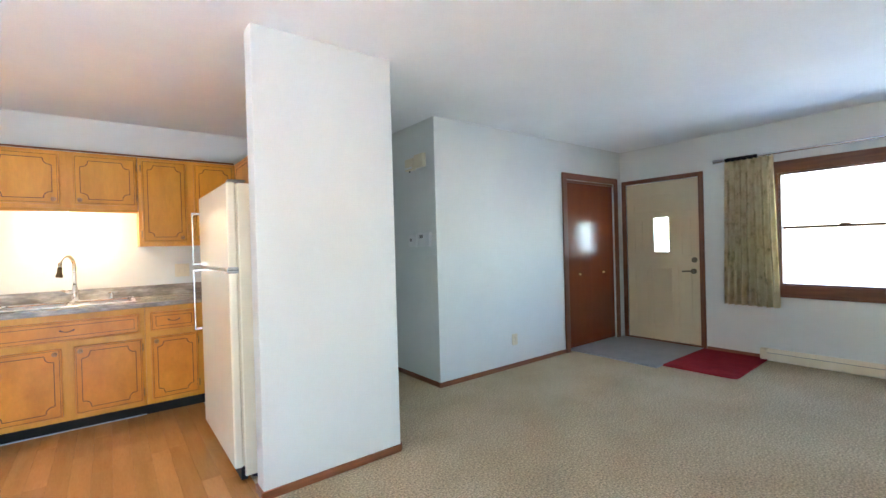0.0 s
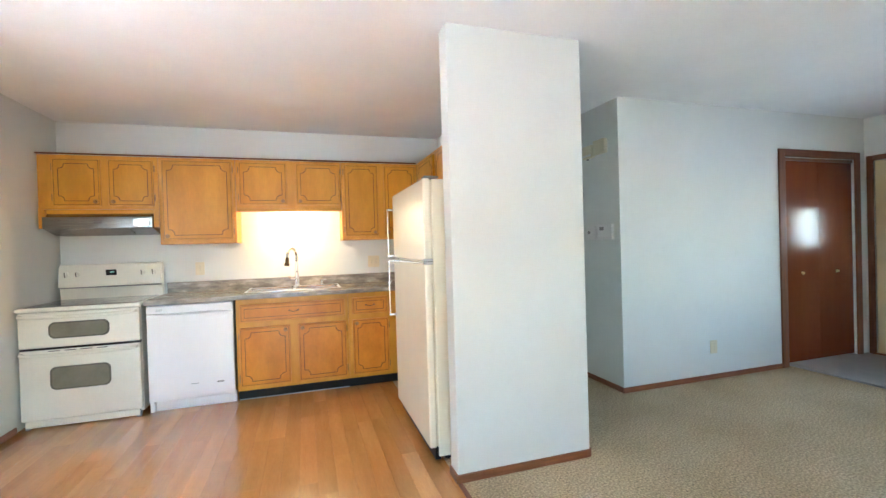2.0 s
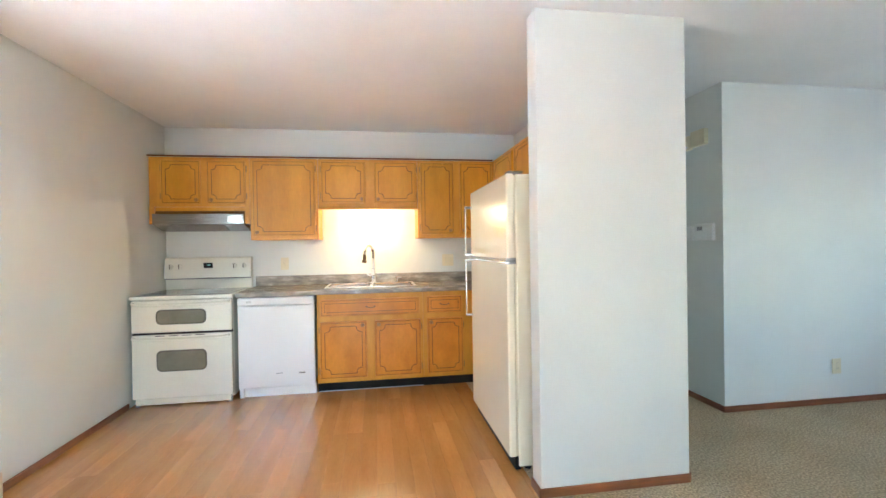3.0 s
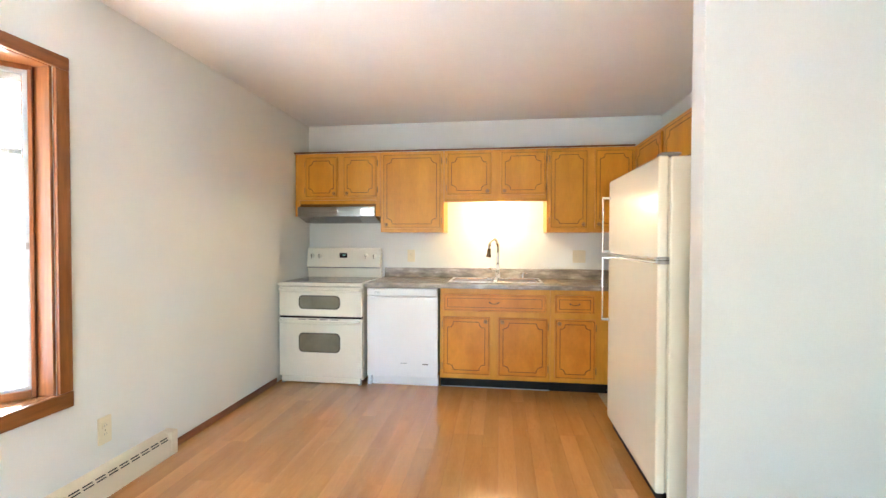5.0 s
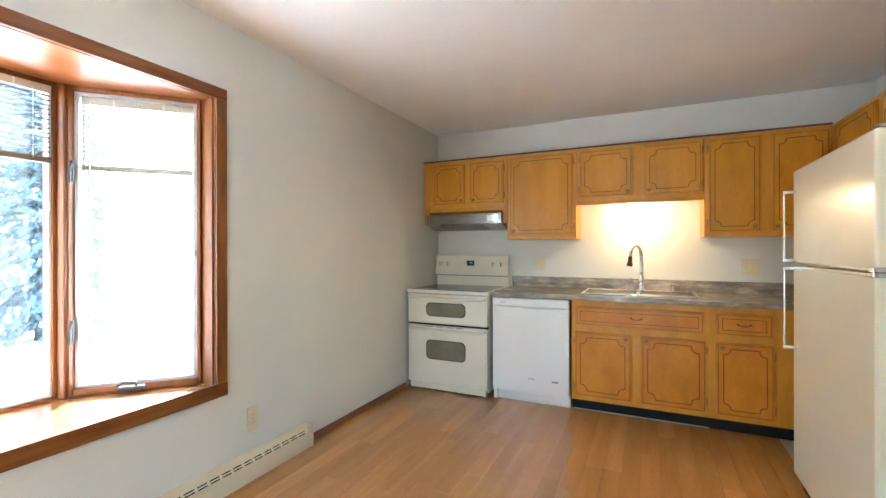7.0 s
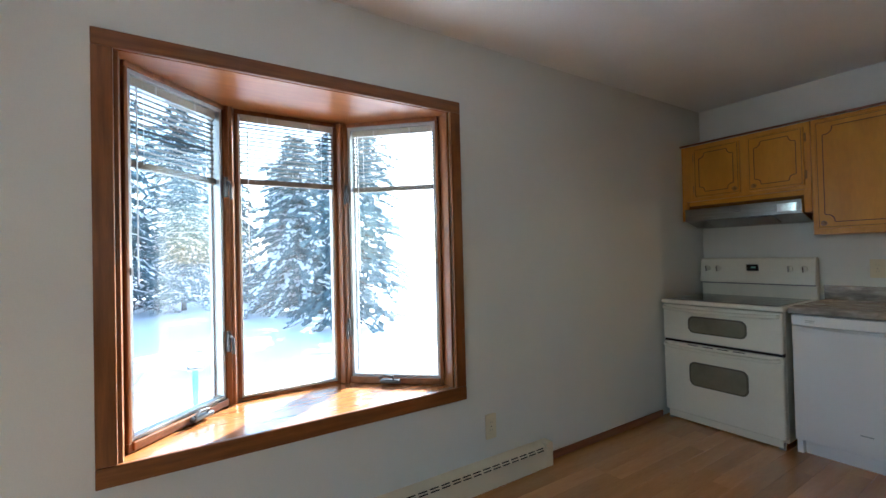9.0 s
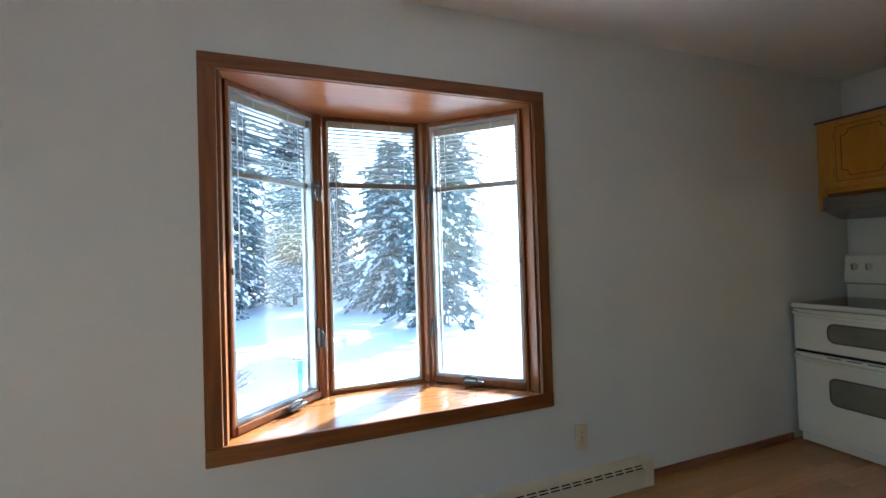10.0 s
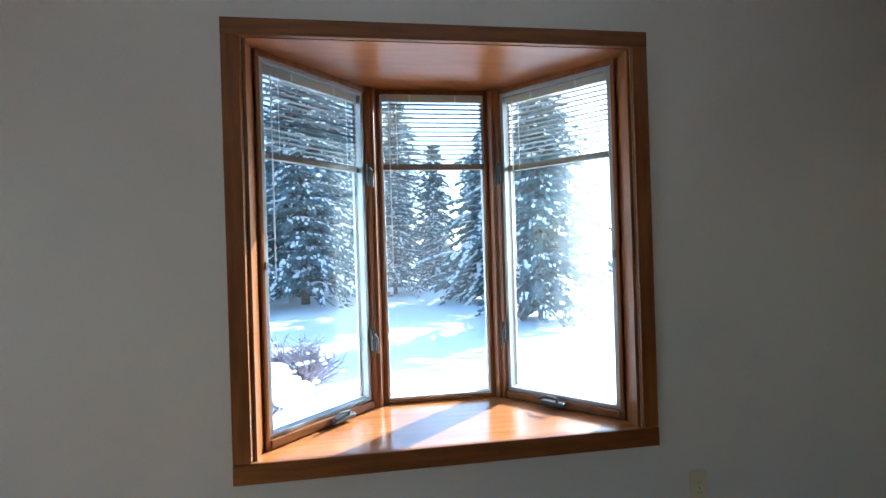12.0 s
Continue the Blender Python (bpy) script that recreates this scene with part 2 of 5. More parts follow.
# grey tint added to cut the daylight through these panes
M_PANE_T = glass("dimming_window_glass", (0.77, 0.755, 0.725))
# thin dust film that paints a bright veil of haze over the view
M_PANE_C = glass("hazy_dusty_glass", (0.97, 0.985, 0.98), 0.02)
M_BULB = glow("lamp_lens", (1.0, 0.80, 0.45), 2.0)
M_LCD = glow("clock_digits", (0.3, 0.6, 0.5), 0.004)


# ---- helpers of this scene ----
def box(bm, x0, x1, y0, y1, z0, z1, bev=0.0, seg=2, m=None):
    """A box between two corners, with its edges rounded by bev."""
    t = Matrix.Translation(((x0 + x1) / 2, (y0 + y1) / 2, (z0 + z1) / 2)) @ Matrix.Diagonal((abs(x1 - x0), abs(y1 - y0), abs(z1 - z0), 1))
    vs = bmesh.ops.create_cube(bm, size=1, matrix=(m @ t) if m else t)["verts"]
    if bev:
        es = list({e for v in vs for e in v.link_edges})
        bmesh.ops.bevel(bm, geom=es, offset=bev, segments=seg, affect="EDGES", profile=0.5)
    return bm


def B(*a, **k):
    return box(bmesh.new(), *a, **k)


def cyl(bm, p0, p1, r0, r1=None, seg=16):
    p0, p1 = Vector(p0), Vector(p1)
    d = p1 - p0
    m = Matrix.Translation((p0 + p1) / 2) @ d.to_track_quat("Z", "Y").to_matrix().to_4x4()
    bmesh.ops.create_cone(bm, cap_ends=True, segments=seg, radius1=r0, radius2=r0 if r1 is None else r1, depth=d.length, matrix=m)
    return bm


def tube(bm, pts, r, seg=8, closed=False):
    """A round bar along a line of points."""
    pts = [Vector(p) for p in pts]
    rings = []
    n = len(pts)
    side = None
    for i, p in enumerate(pts):
        a = pts[i - 1] if i or closed else p
        b = pts[(i + 1) % n] if i < n - 1 or closed else p
        d = (b - a).normalized()
        if side is None:
            side = d.orthogonal().normalized()
        side = (side - d * side.dot(d)).normalized()
        up = d.cross(side)
        rings.append([bm.verts.new(p + r * (math.cos(2 * math.pi * k / seg) * side + math.sin(2 * math.pi * k / seg) * up)) for k in range(seg)])
    for i in range(n if closed else n - 1):
        u, v = rings[i], rings[(i + 1) % n]
        for k in range(seg):
            bm.faces.new((u[k], u[(k + 1) % seg], v[(k + 1) % seg], v[k]))
    if not closed:
        bm.faces.new(rings[0][::-1]), bm.faces.new(rings[-1])
    return bm


def prism(bm, pts, z0, z1):
    lo = [bm.verts.new((x, y, z0)) for x, y in pts]
    hi = [bm.verts.new((x, y, z1)) for x, y in pts]
    bm.faces.new(lo[::-1]), bm.faces.new(hi)
    for i in range(len(pts)):
        j = (i + 1) % len(pts)
        bm.faces.new((lo[i], lo[j], hi[j], hi[i]))
    return bm


def mesh_of(name, bm, mat, smooth=True):
    bmesh.ops.recalc_face_normals(bm, faces=bm.faces[:])
    me = bpy.data.meshes.new(name)
    bm.to_mesh(me)
    bm.free()
    me.materials.append(mat)
    if smooth and len(me.polygons) < 20000:
        # shade rounded edges by the larger faces beside them, so that flat panels stay flat
        for p in me.polygons:
            p.use_smooth = True
        near = [[] for _ in me.vertices]
        for p in me.polygons:
            for v in p.vertices:
                near[v].append((p.normal.copy(), p.area))
        split = []
        for p in me.polygons:
            for v in p.vertices:
                s = Vector((0, 0, 0))
                for q, a in near[v]:
                    if q.dot(p.normal) > 0.62:
                        s += q * a
                split.append(tuple(s.normalized()) if s.length > 1e-12 else tuple(p.normal))
        me.normals_split_custom_set(split)
    return me


def part(name, bm, mat, parent=None, label="", at=None):
    ob = new(name, mesh_of(name, bm, mat))
    if parent:
        ob.parent = parent
    if at is not None:
        ob.matrix_basis = at
    return tagged(ob, label)


def thing(name, m, label, category, group="", kind=""):
    """An Empty at the base of a thing; its parts are built round it."""
    ob = new(name)
    ob.empty_display_size = 0.1
    ob.matrix_basis = m
    return tagged(ob, label, category, group, kind)


def setting(name, bm, mat, label="", category=""):
    return tagged(part(name, bm, mat), label, category, "", "structure")


# ---- structure ----
H = 2.44
SOUTH = -6.4
EAST = 7.57
BY0, BY1, BZ0, BZ1 = -4.036, -2.608, 0.566, 2.024     # bay opening
WY0, WY1, WZ0, WZ1 = -4.75, -3.36, 0.780, 1.915        # living room window opening
PX0, PX1, PZ1 = 1.05, 2.10, 1.98                        # unseen glazed door behind the start, added to let in light
DY0, DY1, DZ1 = -2.604, -1.722, 1.995                   # front door opening
CX0, CX1, CZ1 = 6.40, 7.40, 2.01                     # closet opening

w = B(-0.14, 0, SOUTH - 0.12, BY0, 0, H)
box(w, -0.14, 0, BY1, 0.12, 0, H), box(w, -0.14, 0, BY0, BY1, 0, BZ0 - 0.035), box(w, -0.14, 0, BY0, BY1, BZ1 + 0.03, H)
setting("wall_west", w, M_WALL, "pale grey painted wall with a bay window", "wall")
setting("wall_north", B(0, 3.455, 0, 0.12, 0, H), M_WALL, "pale grey painted kitchen back wall", "wall")
w = B(3.455, 3.59, -2.315, 0.12, 0, H)
box(w, 2.768, 3.59, -2.432, -2.315, 0, H, 0.004)
setting("wall_partition", w, M_WALL, "pale painted partition wall beside the fridge", "wall")
setting("wall_hall", B(4.505, 4.625, -1.525, 0.9, 0, H), M_WALL, "pale painted hallway wall at the living room corner", "wall")
w = B(4.505, CX0, -1.645, -1.525, 0, H)
box(w, CX1, EAST, -1.645, -1.525, 0, H), box(w, CX0, CX1, -1.645, -1.525, CZ1, H)
setting("wall_living", w, M_WALL, "pale painted living room wall with a closet", "wall")
setting("wall_hall_end", B(3.455, 4.625, 0.9, 1.02, 0, H), M_WALL, "plain painted wall closing the hallway", "wall")
setting("wall_hall_side", B(3.47, 3.59, 0.12, 0.9, 0, H), M_WALL, "plain painted hallway wall", "wall")
setting("wall_closet", B(6.2, EAST, -0.95, -0.85, 0, H), M_WALL, "plain wall at the back of the closet", "wall")
w = B(EAST, EAST + 0.14, SOUTH - 0.12, WY0, 0, H)
box(w, EAST, EAST + 0.14, WY1, DY0, 0, H), box(w, EAST, EAST + 0.14, DY1, -0.85, 0, H)
box(w, EAST, EAST + 0.14, WY0, WY1, 0, WZ0), box(w, EAST, EAST + 0.14, WY0, WY1, WZ1, H), box(w, EAST, EAST + 0.14, DY0, DY1, DZ1, H)
setting("wall_east", w, M_WALL, "pale painted wall with front door and window", "wall")
w = B(0, PX0, SOUTH - 0.12, SOUTH, 0, H)
box(w, PX1, EAST, SOUTH - 0.12, SOUTH, 0, H), box(w, PX0, PX1, SOUTH - 0.12, SOUTH, PZ1, H)
setting("wall_south", w, M_WALL, "plain pale painted wall out of view with an added glazed door", "wall")
setting("ceiling", B(-0.14, EAST + 0.14, SOUTH - 0.12, 1.02, H, H + 0.1), M_CEIL, "smooth white painted ceiling", "ceiling")
setting("floor_base", B(-0.14, 2.775, SOUTH - 0.12, 0.12, -0.12, -0.009), M_JOINT, "floor base under wood-look planks", "floor")
setting("carpet", B(2.775, EAST + 0.14, SOUTH - 0.12, 1.02, -0.12, 0.0), M_CARPET, "worn beige textured wall-to-wall carpet", "carpet")
setting("entry_floor", B(6.45, EAST, -2.63, -1.525, 0.0, 0.02, 0.006), M_ENTRY, "grey vinyl entry floor by the front door", "floor")
setting("floor_edge_trim", B(2.76, 2.785, SOUTH, -2.45, -0.01, 0.007, 0.003), M_TRIM_Y, "wooden strip between planks and carpet", "trim")

BBH = 0.046
for nm, a, mt in (("baseboard_1", (0, 0.014, -1.985, -0.70), M_BASE_Y), ("baseboard_2", (2.755, 3.59, -2.445, -2.432), M_BASE_X), ("baseboard_3", (2.755, 2.768, -2.432, -2.32), M_BASE_Y),
                  ("baseboard_4", (4.492, 6.318, -1.658, -1.645), M_BASE_X), ("baseboard_5", (4.492, 4.505, -1.645, 0.9), M_BASE_Y), ("baseboard_6", (EAST - 0.014, EAST, -3.18, -2.665), M_BASE_Y),
                  ("baseboard_7", (3.59, 3.603, -2.432, 0.9), M_BASE_Y), ("baseboard_8", (0, 0.014, SOUTH, -4.95), M_BASE_Y), ("baseboard_9", (PX1 + 0.01, EAST, SOUTH, SOUTH + 0.014), M_BASE_X)):
    setting(nm, B(*a, 0.0, BBH, 0.004), mt, "low reddish-brown stained wooden baseboard", "baseboard")


# ---- bay window ----
def along(p, q):
    """A frame with x from p to q, y to the outside and z up."""
    p, q = Vector((*p, 0)), Vector((*q, 0))
    d = (q - p).normalized()
    out = Vector((0, 0, 1)).cross(d)
    m = Matrix((d, out, Vector((0, 0, 1)))).transposed().to_4x4()
    m.translation = p
    return m, (q - p).length


bay = thing("window_1", pose(0, -3.325, 0.52), "three-sided wooden bay window with deep seat and blinds", "bay window", "", "structure")
inv = bay.matrix_basis.inverted()


def bay_part(name, bm, mat, label="", parent=None):
    ob = part(name, bm, mat, parent or bay, label)
    ob.matrix_basis = inv if parent is None else Matrix.Identity(4)
    return ob


CW = 0.062   # casing width
for nm, a, mt in (("casing", (0, 0.02, BY0 - CW, BY1 + CW, BZ1 + 0.002, BZ1 + CW), M_BAYH), ("casing", (0, 0.022, BY0 - CW, BY1 + CW, BZ0 - CW - 0.006, BZ0 + 0.003), M_BAYH),
                  ("casing", (0, 0.019, BY0 - CW, BY0, BZ0 + 0.003, BZ1 + 0.002), M_BAYV), ("casing", (0, 0.019, BY1, BY1 + CW, BZ0 + 0.003, BZ1 + 0.002), M_BAYV)):
    bay_part(nm, B(*a, 0.004), mt)
PR0, PR1, PL1, PL0 = (-0.085, BY1 - 0.012), (-0.478, -3.035), (-0.478, -3.62), (-0.085, BY0 + 0.012)
shape = [(0.016, BY1), (-0.16, BY1 + 0.05), (-0.58, -2.97), (-0.58, -3.685), (-0.16, BY0 - 0.05), (0.016, BY0)]
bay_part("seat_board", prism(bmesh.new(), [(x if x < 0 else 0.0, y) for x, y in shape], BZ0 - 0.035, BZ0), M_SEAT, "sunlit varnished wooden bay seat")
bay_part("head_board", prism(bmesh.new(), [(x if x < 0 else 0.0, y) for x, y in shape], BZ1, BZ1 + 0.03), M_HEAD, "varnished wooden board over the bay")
bay_part("jamb", B(-0.15, 0.0, BY1 - 0.014, BY1, BZ0, BZ1, 0.002), M_BAYV)
bay_part("jamb", B(-0.15, 0.0, BY0, BY0 + 0.014, BZ0, BZ1, 0.002), M_BAYV)
for (px, py), turn in ((PR1, 22), (PL1, -22)):
    b = B(-0.045, 0.04, -0.035, 0.035, BZ0, BZ1, 0.006, m=pose(px, py, 0, 0, 0, turn))
    box(b, 0.04, 0.048, -0.02, 0.02, BZ0, BZ1, 0.002, m=pose(px, py, 0, 0, 0, turn))
    bay_part("mullion_post", b, M_BAYV, "stained wooden corner post of the bay")
bay_part("bay_roof", prism(bmesh.new(), [(x if x < 0 else -0.14, y) for x, y in shape], BZ1 + 0.03, BZ1 + 0.2), M_SIDING)
bay_part("bay_underside", prism(bmesh.new(), [(x if x < 0 else -0.14, y) for x, y in shape], BZ0 - 0.2, BZ0 - 0.035), M_SIDING)


def bay_unit(p, q, e0, e1, opening, hand, pane_mat):
    """One of the three lights: outer frame, sash, pane and, where it opens, crank and latches. e0, e1: clear of the posts."""
    m, n = along(p, q)
    z0, z1 = BZ0, BZ1

    def seg(s0, s1, d0, d1, a, b, bev=0.003):
        return B(s0, s1, d0, d1, a, b, bev, m=m)
    s0, s1 = e0, n - e1
    low = 0.035 if opening else 0.016
    fr = seg(s0, s1, -0.02, 0.07, z0, z0 + low)
    box(fr, s0, s1, -0.02, 0.07, z1 - 0.022, z1, 0.003, m=m)
    box(fr, s0, s0 + 0.016, -0.02, 0.07, z0 + low, z1 - 0.022, 0.003, m=m), box(fr, s1 - 0.016, s1, -0.02, 0.07, z0 + low, z1 - 0.022, 0.003, m=m)
    unit = bay_part("window_frame", fr, M_BAYV)
    s0, s1, a, b = s0 + 0.016, s1 - 0.016, z0 + low, z1 - 0.022
    t = 0.017 if opening else 0.012
    sm = M_ALU if opening else M_VINYLW
    sa = seg(s0, s1, -0.012, 0.03, a, a + t)
    box(sa, s0, s1, -0.012, 0.03, b - t, b, 0.002, m=m)
    box(sa, s0, s0 + t, -0.012, 0.03, a + t, b - t, 0.002, m=m), box(sa, s1 - t, s1, -0.012, 0.03, a + t, b - t, 0.002, m=m)
    if opening:
        g = 0.012
        k0, k1 = (s0 + t, s0 + t + g) if hand < 0 else (s1 - t - g, s1 - t)
        box(sa, k0, k1, 0.030, 0.045, a + t, b - t, 0.002, m=m)
    bay_part("sash", sa, sm, "grey metal sash" if opening else "white sash", unit)
    if opening:
        st = seg(s0, s1, -0.03, -0.012, a - 0.030, a + 0.002, 0.004)
        bay_part("sash_rail", st, M_BAYH, "", unit)
    py = -0.004 if opening else 0.008
    pn = bay_part("pane", seg(s0 + t, s1 - t, py, py + 0.004, a + t, b - t, 0), pane_mat, "", unit)
    pn.visible_shadow = False
    if opening:
        mid = (s0 + s1) / 2 + (-0.02 if hand < 0 else 0.06)
        cr = seg(mid - 0.055, mid + 0.055, -0.062, -0.026, z0 + 0.012, z0 + 0.034, 0.008)
        tube(cr, [m @ Vector(v) for v in ((mid + 0.02, -0.055, z0 + 0.034), (mid + 0.02, -0.06, z0 + 0.05), (mid - 0.03, -0.063, z0 + 0.056), (mid - 0.06, -0.064, z0 + 0.042))], 0.006)
        bay_part("crank", cr, M_IRON, "grey metal window crank", unit)
        for zz in (z0 + 0.31, z1 - 0.40):
            at_s = s1 + 0.004 if hand > 0 else s0 - 0.004
            la = seg(at_s - 0.008, at_s + 0.008, -0.035, -0.015, zz - 0.05, zz + 0.05, 0.004)
            tube(la, [m @ Vector(v) for v in ((at_s, -0.035, zz + 0.03), (at_s, -0.052, zz + 0.01), (at_s, -0.055, zz - 0.06))], 0.007)
            bay_part("latch", la, M_IRON, "dark metal window latch", unit)
        hs = s0 + 0.006 if hand > 0 else s1 - 0.006
        bay_part("hinge_clip", seg(hs - 0.006, hs + 0.006, -0.022, -0.012, 1.22, 1.25, 0.002), M_GASKET, "", unit)
    # mini blind, drawn up to the upper quarter
    bl = thing("mini_blind", m @ Matrix.Translation(((s0 + s1) / 2, 0.016 if opening else -0.024, b - (t if opening else 0.004))), "off-white slatted mini blind, partly raised over the glass", "window blind", "blinds of the bay window")
    h = (s1 - s0) / 2 - (t + 0.006 if opening else 0.008)
    rail = part("headrail", B(-h, h, -0.009, 0.009, -0.034, 0.0, 0.002), M_BLIND, bl)
    for x in (-h * 0.45, h * 0.45):
        part("clip", B(x - 0.004, x + 0.004, -0.012, -0.009, -0.038, -0.002, 0.001), M_VINYLW, rail)
    drop = 0.335
    slat = None
    for k in range(13):
        if slat is None:
            sb = bmesh.new()
            prev = None
            for j in range(5):
                u = j / 4 - 0.5
                row = [sb.verts.new((x, u * 0.022, 0.0022 * (1 - 4 * u * u))) for x in (-h, h)]
                if prev:
                    sb.faces.new((prev[0], prev[1], row[1], row[0]))
                prev = row
            bmesh.ops.solidify(sb, geom=sb.faces[:], thickness=0.0006)
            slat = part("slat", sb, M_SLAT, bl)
            first = slat
        else:
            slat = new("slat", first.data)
            slat.parent = bl
        slat.matrix_basis = pose(0, 0, -0.045 - k * (drop - 0.06) / 13, -5, 0.25 * math.sin(k * 1.7), 0)
    part("bottom_rail", B(-h, h, -0.011, 0.011, -drop - 0.016, -drop + 0.012, 0.003), M_RAIL, bl, "stack of slats on the bottom rail")
    for x in (-h * 0.72, h * 0.72):
        part("lift_cord", cyl(bmesh.new(), (x, -0.012, -0.02), (x, -0.012, -drop), 0.0012, seg=6), M_VINYLW, bl)
    xw = -h * 0.86
    part("tilt_wand", cyl(bmesh.new(), (xw, -0.014, -0.03), (xw, -0.014, -0.80), 0.003, seg=6), M_VINYLW, bl, "thin clear wand")
    return unit


bay_unit(PR1, PR0, 0.032, 0.0, True, -1, M_PANE_D)
bay_unit(PL1, PR1, 0.032, 0.032, False, 0, M_PANE_C)
bay_unit(PL0, PL1, 0.0, 0.032, True, 1, M_PANE_C)


# ---- kitchen cabinets ----
def ribbon(bm, pts, width, y):
    """A shallow closed line of even width in the plane of y, 1 mm proud."""
    n = len(pts)
    rows = []
    for i in range(n):
        a, p, b = Vector(pts[i - 1]), Vector(pts[i]), Vector(pts[(i + 1) % n])
        d = ((p - a).normalized() + (b - p).normalized()).normalized()
        s = Vector((-d.y, d.x)) * width / 2
        rows.append([bm.verts.new((v.x, yy, v.y)) for v in (p + s, p - s) for yy in (y, y - 0.0012)])
    for i in range(n):
        u, v = rows[i], rows[(i + 1) % n]
        bm.faces.new((u[1], u[3], v[3], v[1])), bm.faces.new((u[0], u[1], v[1], v[0])), bm.faces.new((u[3], u[2], v[2], v[3]))
    return bm


def notched(w, h, inset, c):
    """The routed outline of a door: a rectangle whose corners are scooped out."""
    pts = []
    s = c * 0.22
    for sx, sz, flip in ((-1, -1, 0), (1, -1, 1), (1, 1, 0), (-1, 1, 1)):
        corner = [(0, c + s * 0.4), (s * 0.5, c)] + [(s + (c - s) * math.sin(a), s + (c - s) * math.cos(a)) for a in [k * math.pi / 10 for k in range(6)]]
        corner += [(c, s * 0.5), (c + s * 0.4, 0)]
        if flip:
            corner = corner[::-1]
        for x, z in corner:
            pts.append((sx * (w / 2 - inset - x), sz * (h / 2 - inset - z)))
    return pts


def knob(parent, x, z, y):
    k = cyl(bmesh.new(), (x, y, z), (x, y - 0.004, z), 0.017)
    cyl(k, (x, y - 0.004, z), (x, y - 0.016, z), 0.006)
    cyl(k, (x, y - 0.014, z), (x, y - 0.024, z), 0.013, 0.010)
    part("knob", k, M_KNOB, parent, "small round aged metal knob")


def cab_door(cab, x0, x1, z0, z1, y, knob_at=None, hinge=0, mat=M_CAB):
    """A lipped door with a routed line; knob_at: (side, end) with -1 or 1."""
    w, h = x1 - x0, z1 - z0
    d = part("door", B(-w / 2, w / 2, -0.02, 0, -h / 2, h / 2, 0.006, 3), mat, cab, at=pose((x0 + x1) / 2, y, (z0 + z1) / 2))
    part("routed_line", ribbon(bmesh.new(), notched(w, h, 0.042, min(0.048, w * 0.12)), 0.0052, -0.0202), M_LINE, d, "dark routed groove line")
    # outer groove, its dark line widened to paint the lipped edge's shadow
    part("edge_groove_shadow", ribbon(bmesh.new(), [(-w / 2 + 0.012, -h / 2 + 0.012), (w / 2 - 0.012, -h / 2 + 0.012), (w / 2 - 0.012, h / 2 - 0.012), (-w / 2 + 0.012, h / 2 - 0.012)], 0.0036, -0.0202), M_LINE, d)
    if knob_at:
        knob(d, knob_at[0] * (w / 2 - 0.036), knob_at[1] * (h / 2 - 0.036), -0.02)
    if hinge:
        for s in (-1, 1):
            xx = hinge * (w / 2 + 0.004)
            hb = B(xx - 0.006, xx + 0.006, -0.012, 0.0, s * (h / 2 - 0.07) - 0.028, s * (h / 2 - 0.07) + 0.028, 0.003)
            cyl(hb, (xx - hinge * 0.004, -0.012, s * (h / 2 - 0.07) - 0.02), (xx - hinge * 0.004, -0.012, s * (h / 2 - 0.07) + 0.02), 0.004, seg=8)
            part("hinge", hb, M_KNOB, d, "small dark hinge")
    return d


def drawer(cab, x0, x1, z0, z1, y):
    w, h = x1 - x0, z1 - z0
    d = part("drawer", B(-w / 2, w / 2, -0.02, 0, -h / 2, h / 2, 0.006, 3), M_CAB_B, cab, at=pose((x0 + x1) / 2, y, (z0 + z1) / 2))
    for ins, wd in ((0.012, 0.003), (0.036, 0.005)):
        part("routed_line", ribbon(bmesh.new(), [(-w / 2 + ins, -h / 2 + ins), (w / 2 - ins, -h / 2 + ins), (w / 2 - ins, h / 2 - ins), (-w / 2 + ins, h / 2 - ins)], wd, -0.0202), M_LINE, d, "dark routed groove line")
    p = tube(bmesh.new(), [(-0.036, -0.022, 0.004), (-0.032, -0.030, 0.002), (-0.016, -0.036, -0.003), (0, -0.038, -0.005), (0.016, -0.036, -0.003), (0.032, -0.030, 0.002), (0.036, -0.022, 0.004)], 0.003)
    for s in (-1, 1):
        cyl(p, (s * 0.036, -0.02, 0.004), (s * 0.036, -0.026, 0.004), 0.007, 0.005)
    part("pull", p, M_BRONZE, d, "aged metal bail pull")
    return d


def carcass(cab, w, d, h, rails, label=""):
    """The box of a cabinet (front at y = 0, depth to +y) with its face frame of stiles and rails, each given as a box on the front."""
    part("body", B(0.001, w - 0.001, 0.001, d, 0, h, 0.002), M_FRAME, cab, label)
    for x0, x1, z0, z1 in rails:
        part("face_frame", B(x0, x1, -0.006, 0.0, z0, z1, 0.0015), M_FRAME, cab)


UY, UT = -0.315, 2.092
# over the range hood
c = thing("upper_cabinet", pose(0.003, UY, 1.648), "two-door maple wall cabinet over the range hood", "cabinet", "wall cabinets")
carcass(c, 0.842, 0.312, UT - 1.648, [])
part("side_panel", B(0.0, 0.04, -0.004, 0.312, -0.155, 0.0, 0.003), M_FRAME, c)
part("side_panel", B(0.80, 0.842, -0.004, 0.312, -0.155, 0.0, 0.003), M_FRAME, c)
part("valance", B(0.04, 0.80, 0.03, 0.05, -0.06, 0.0, 0.003), M_CAB_H, c)
cab_door(c, 0.105, 0.432, 0.025, 0.412, -0.001, (1, -1), -1), cab_door(c, 0.484, 0.812, 0.025, 0.412, -0.001, (-1, -1), 1)
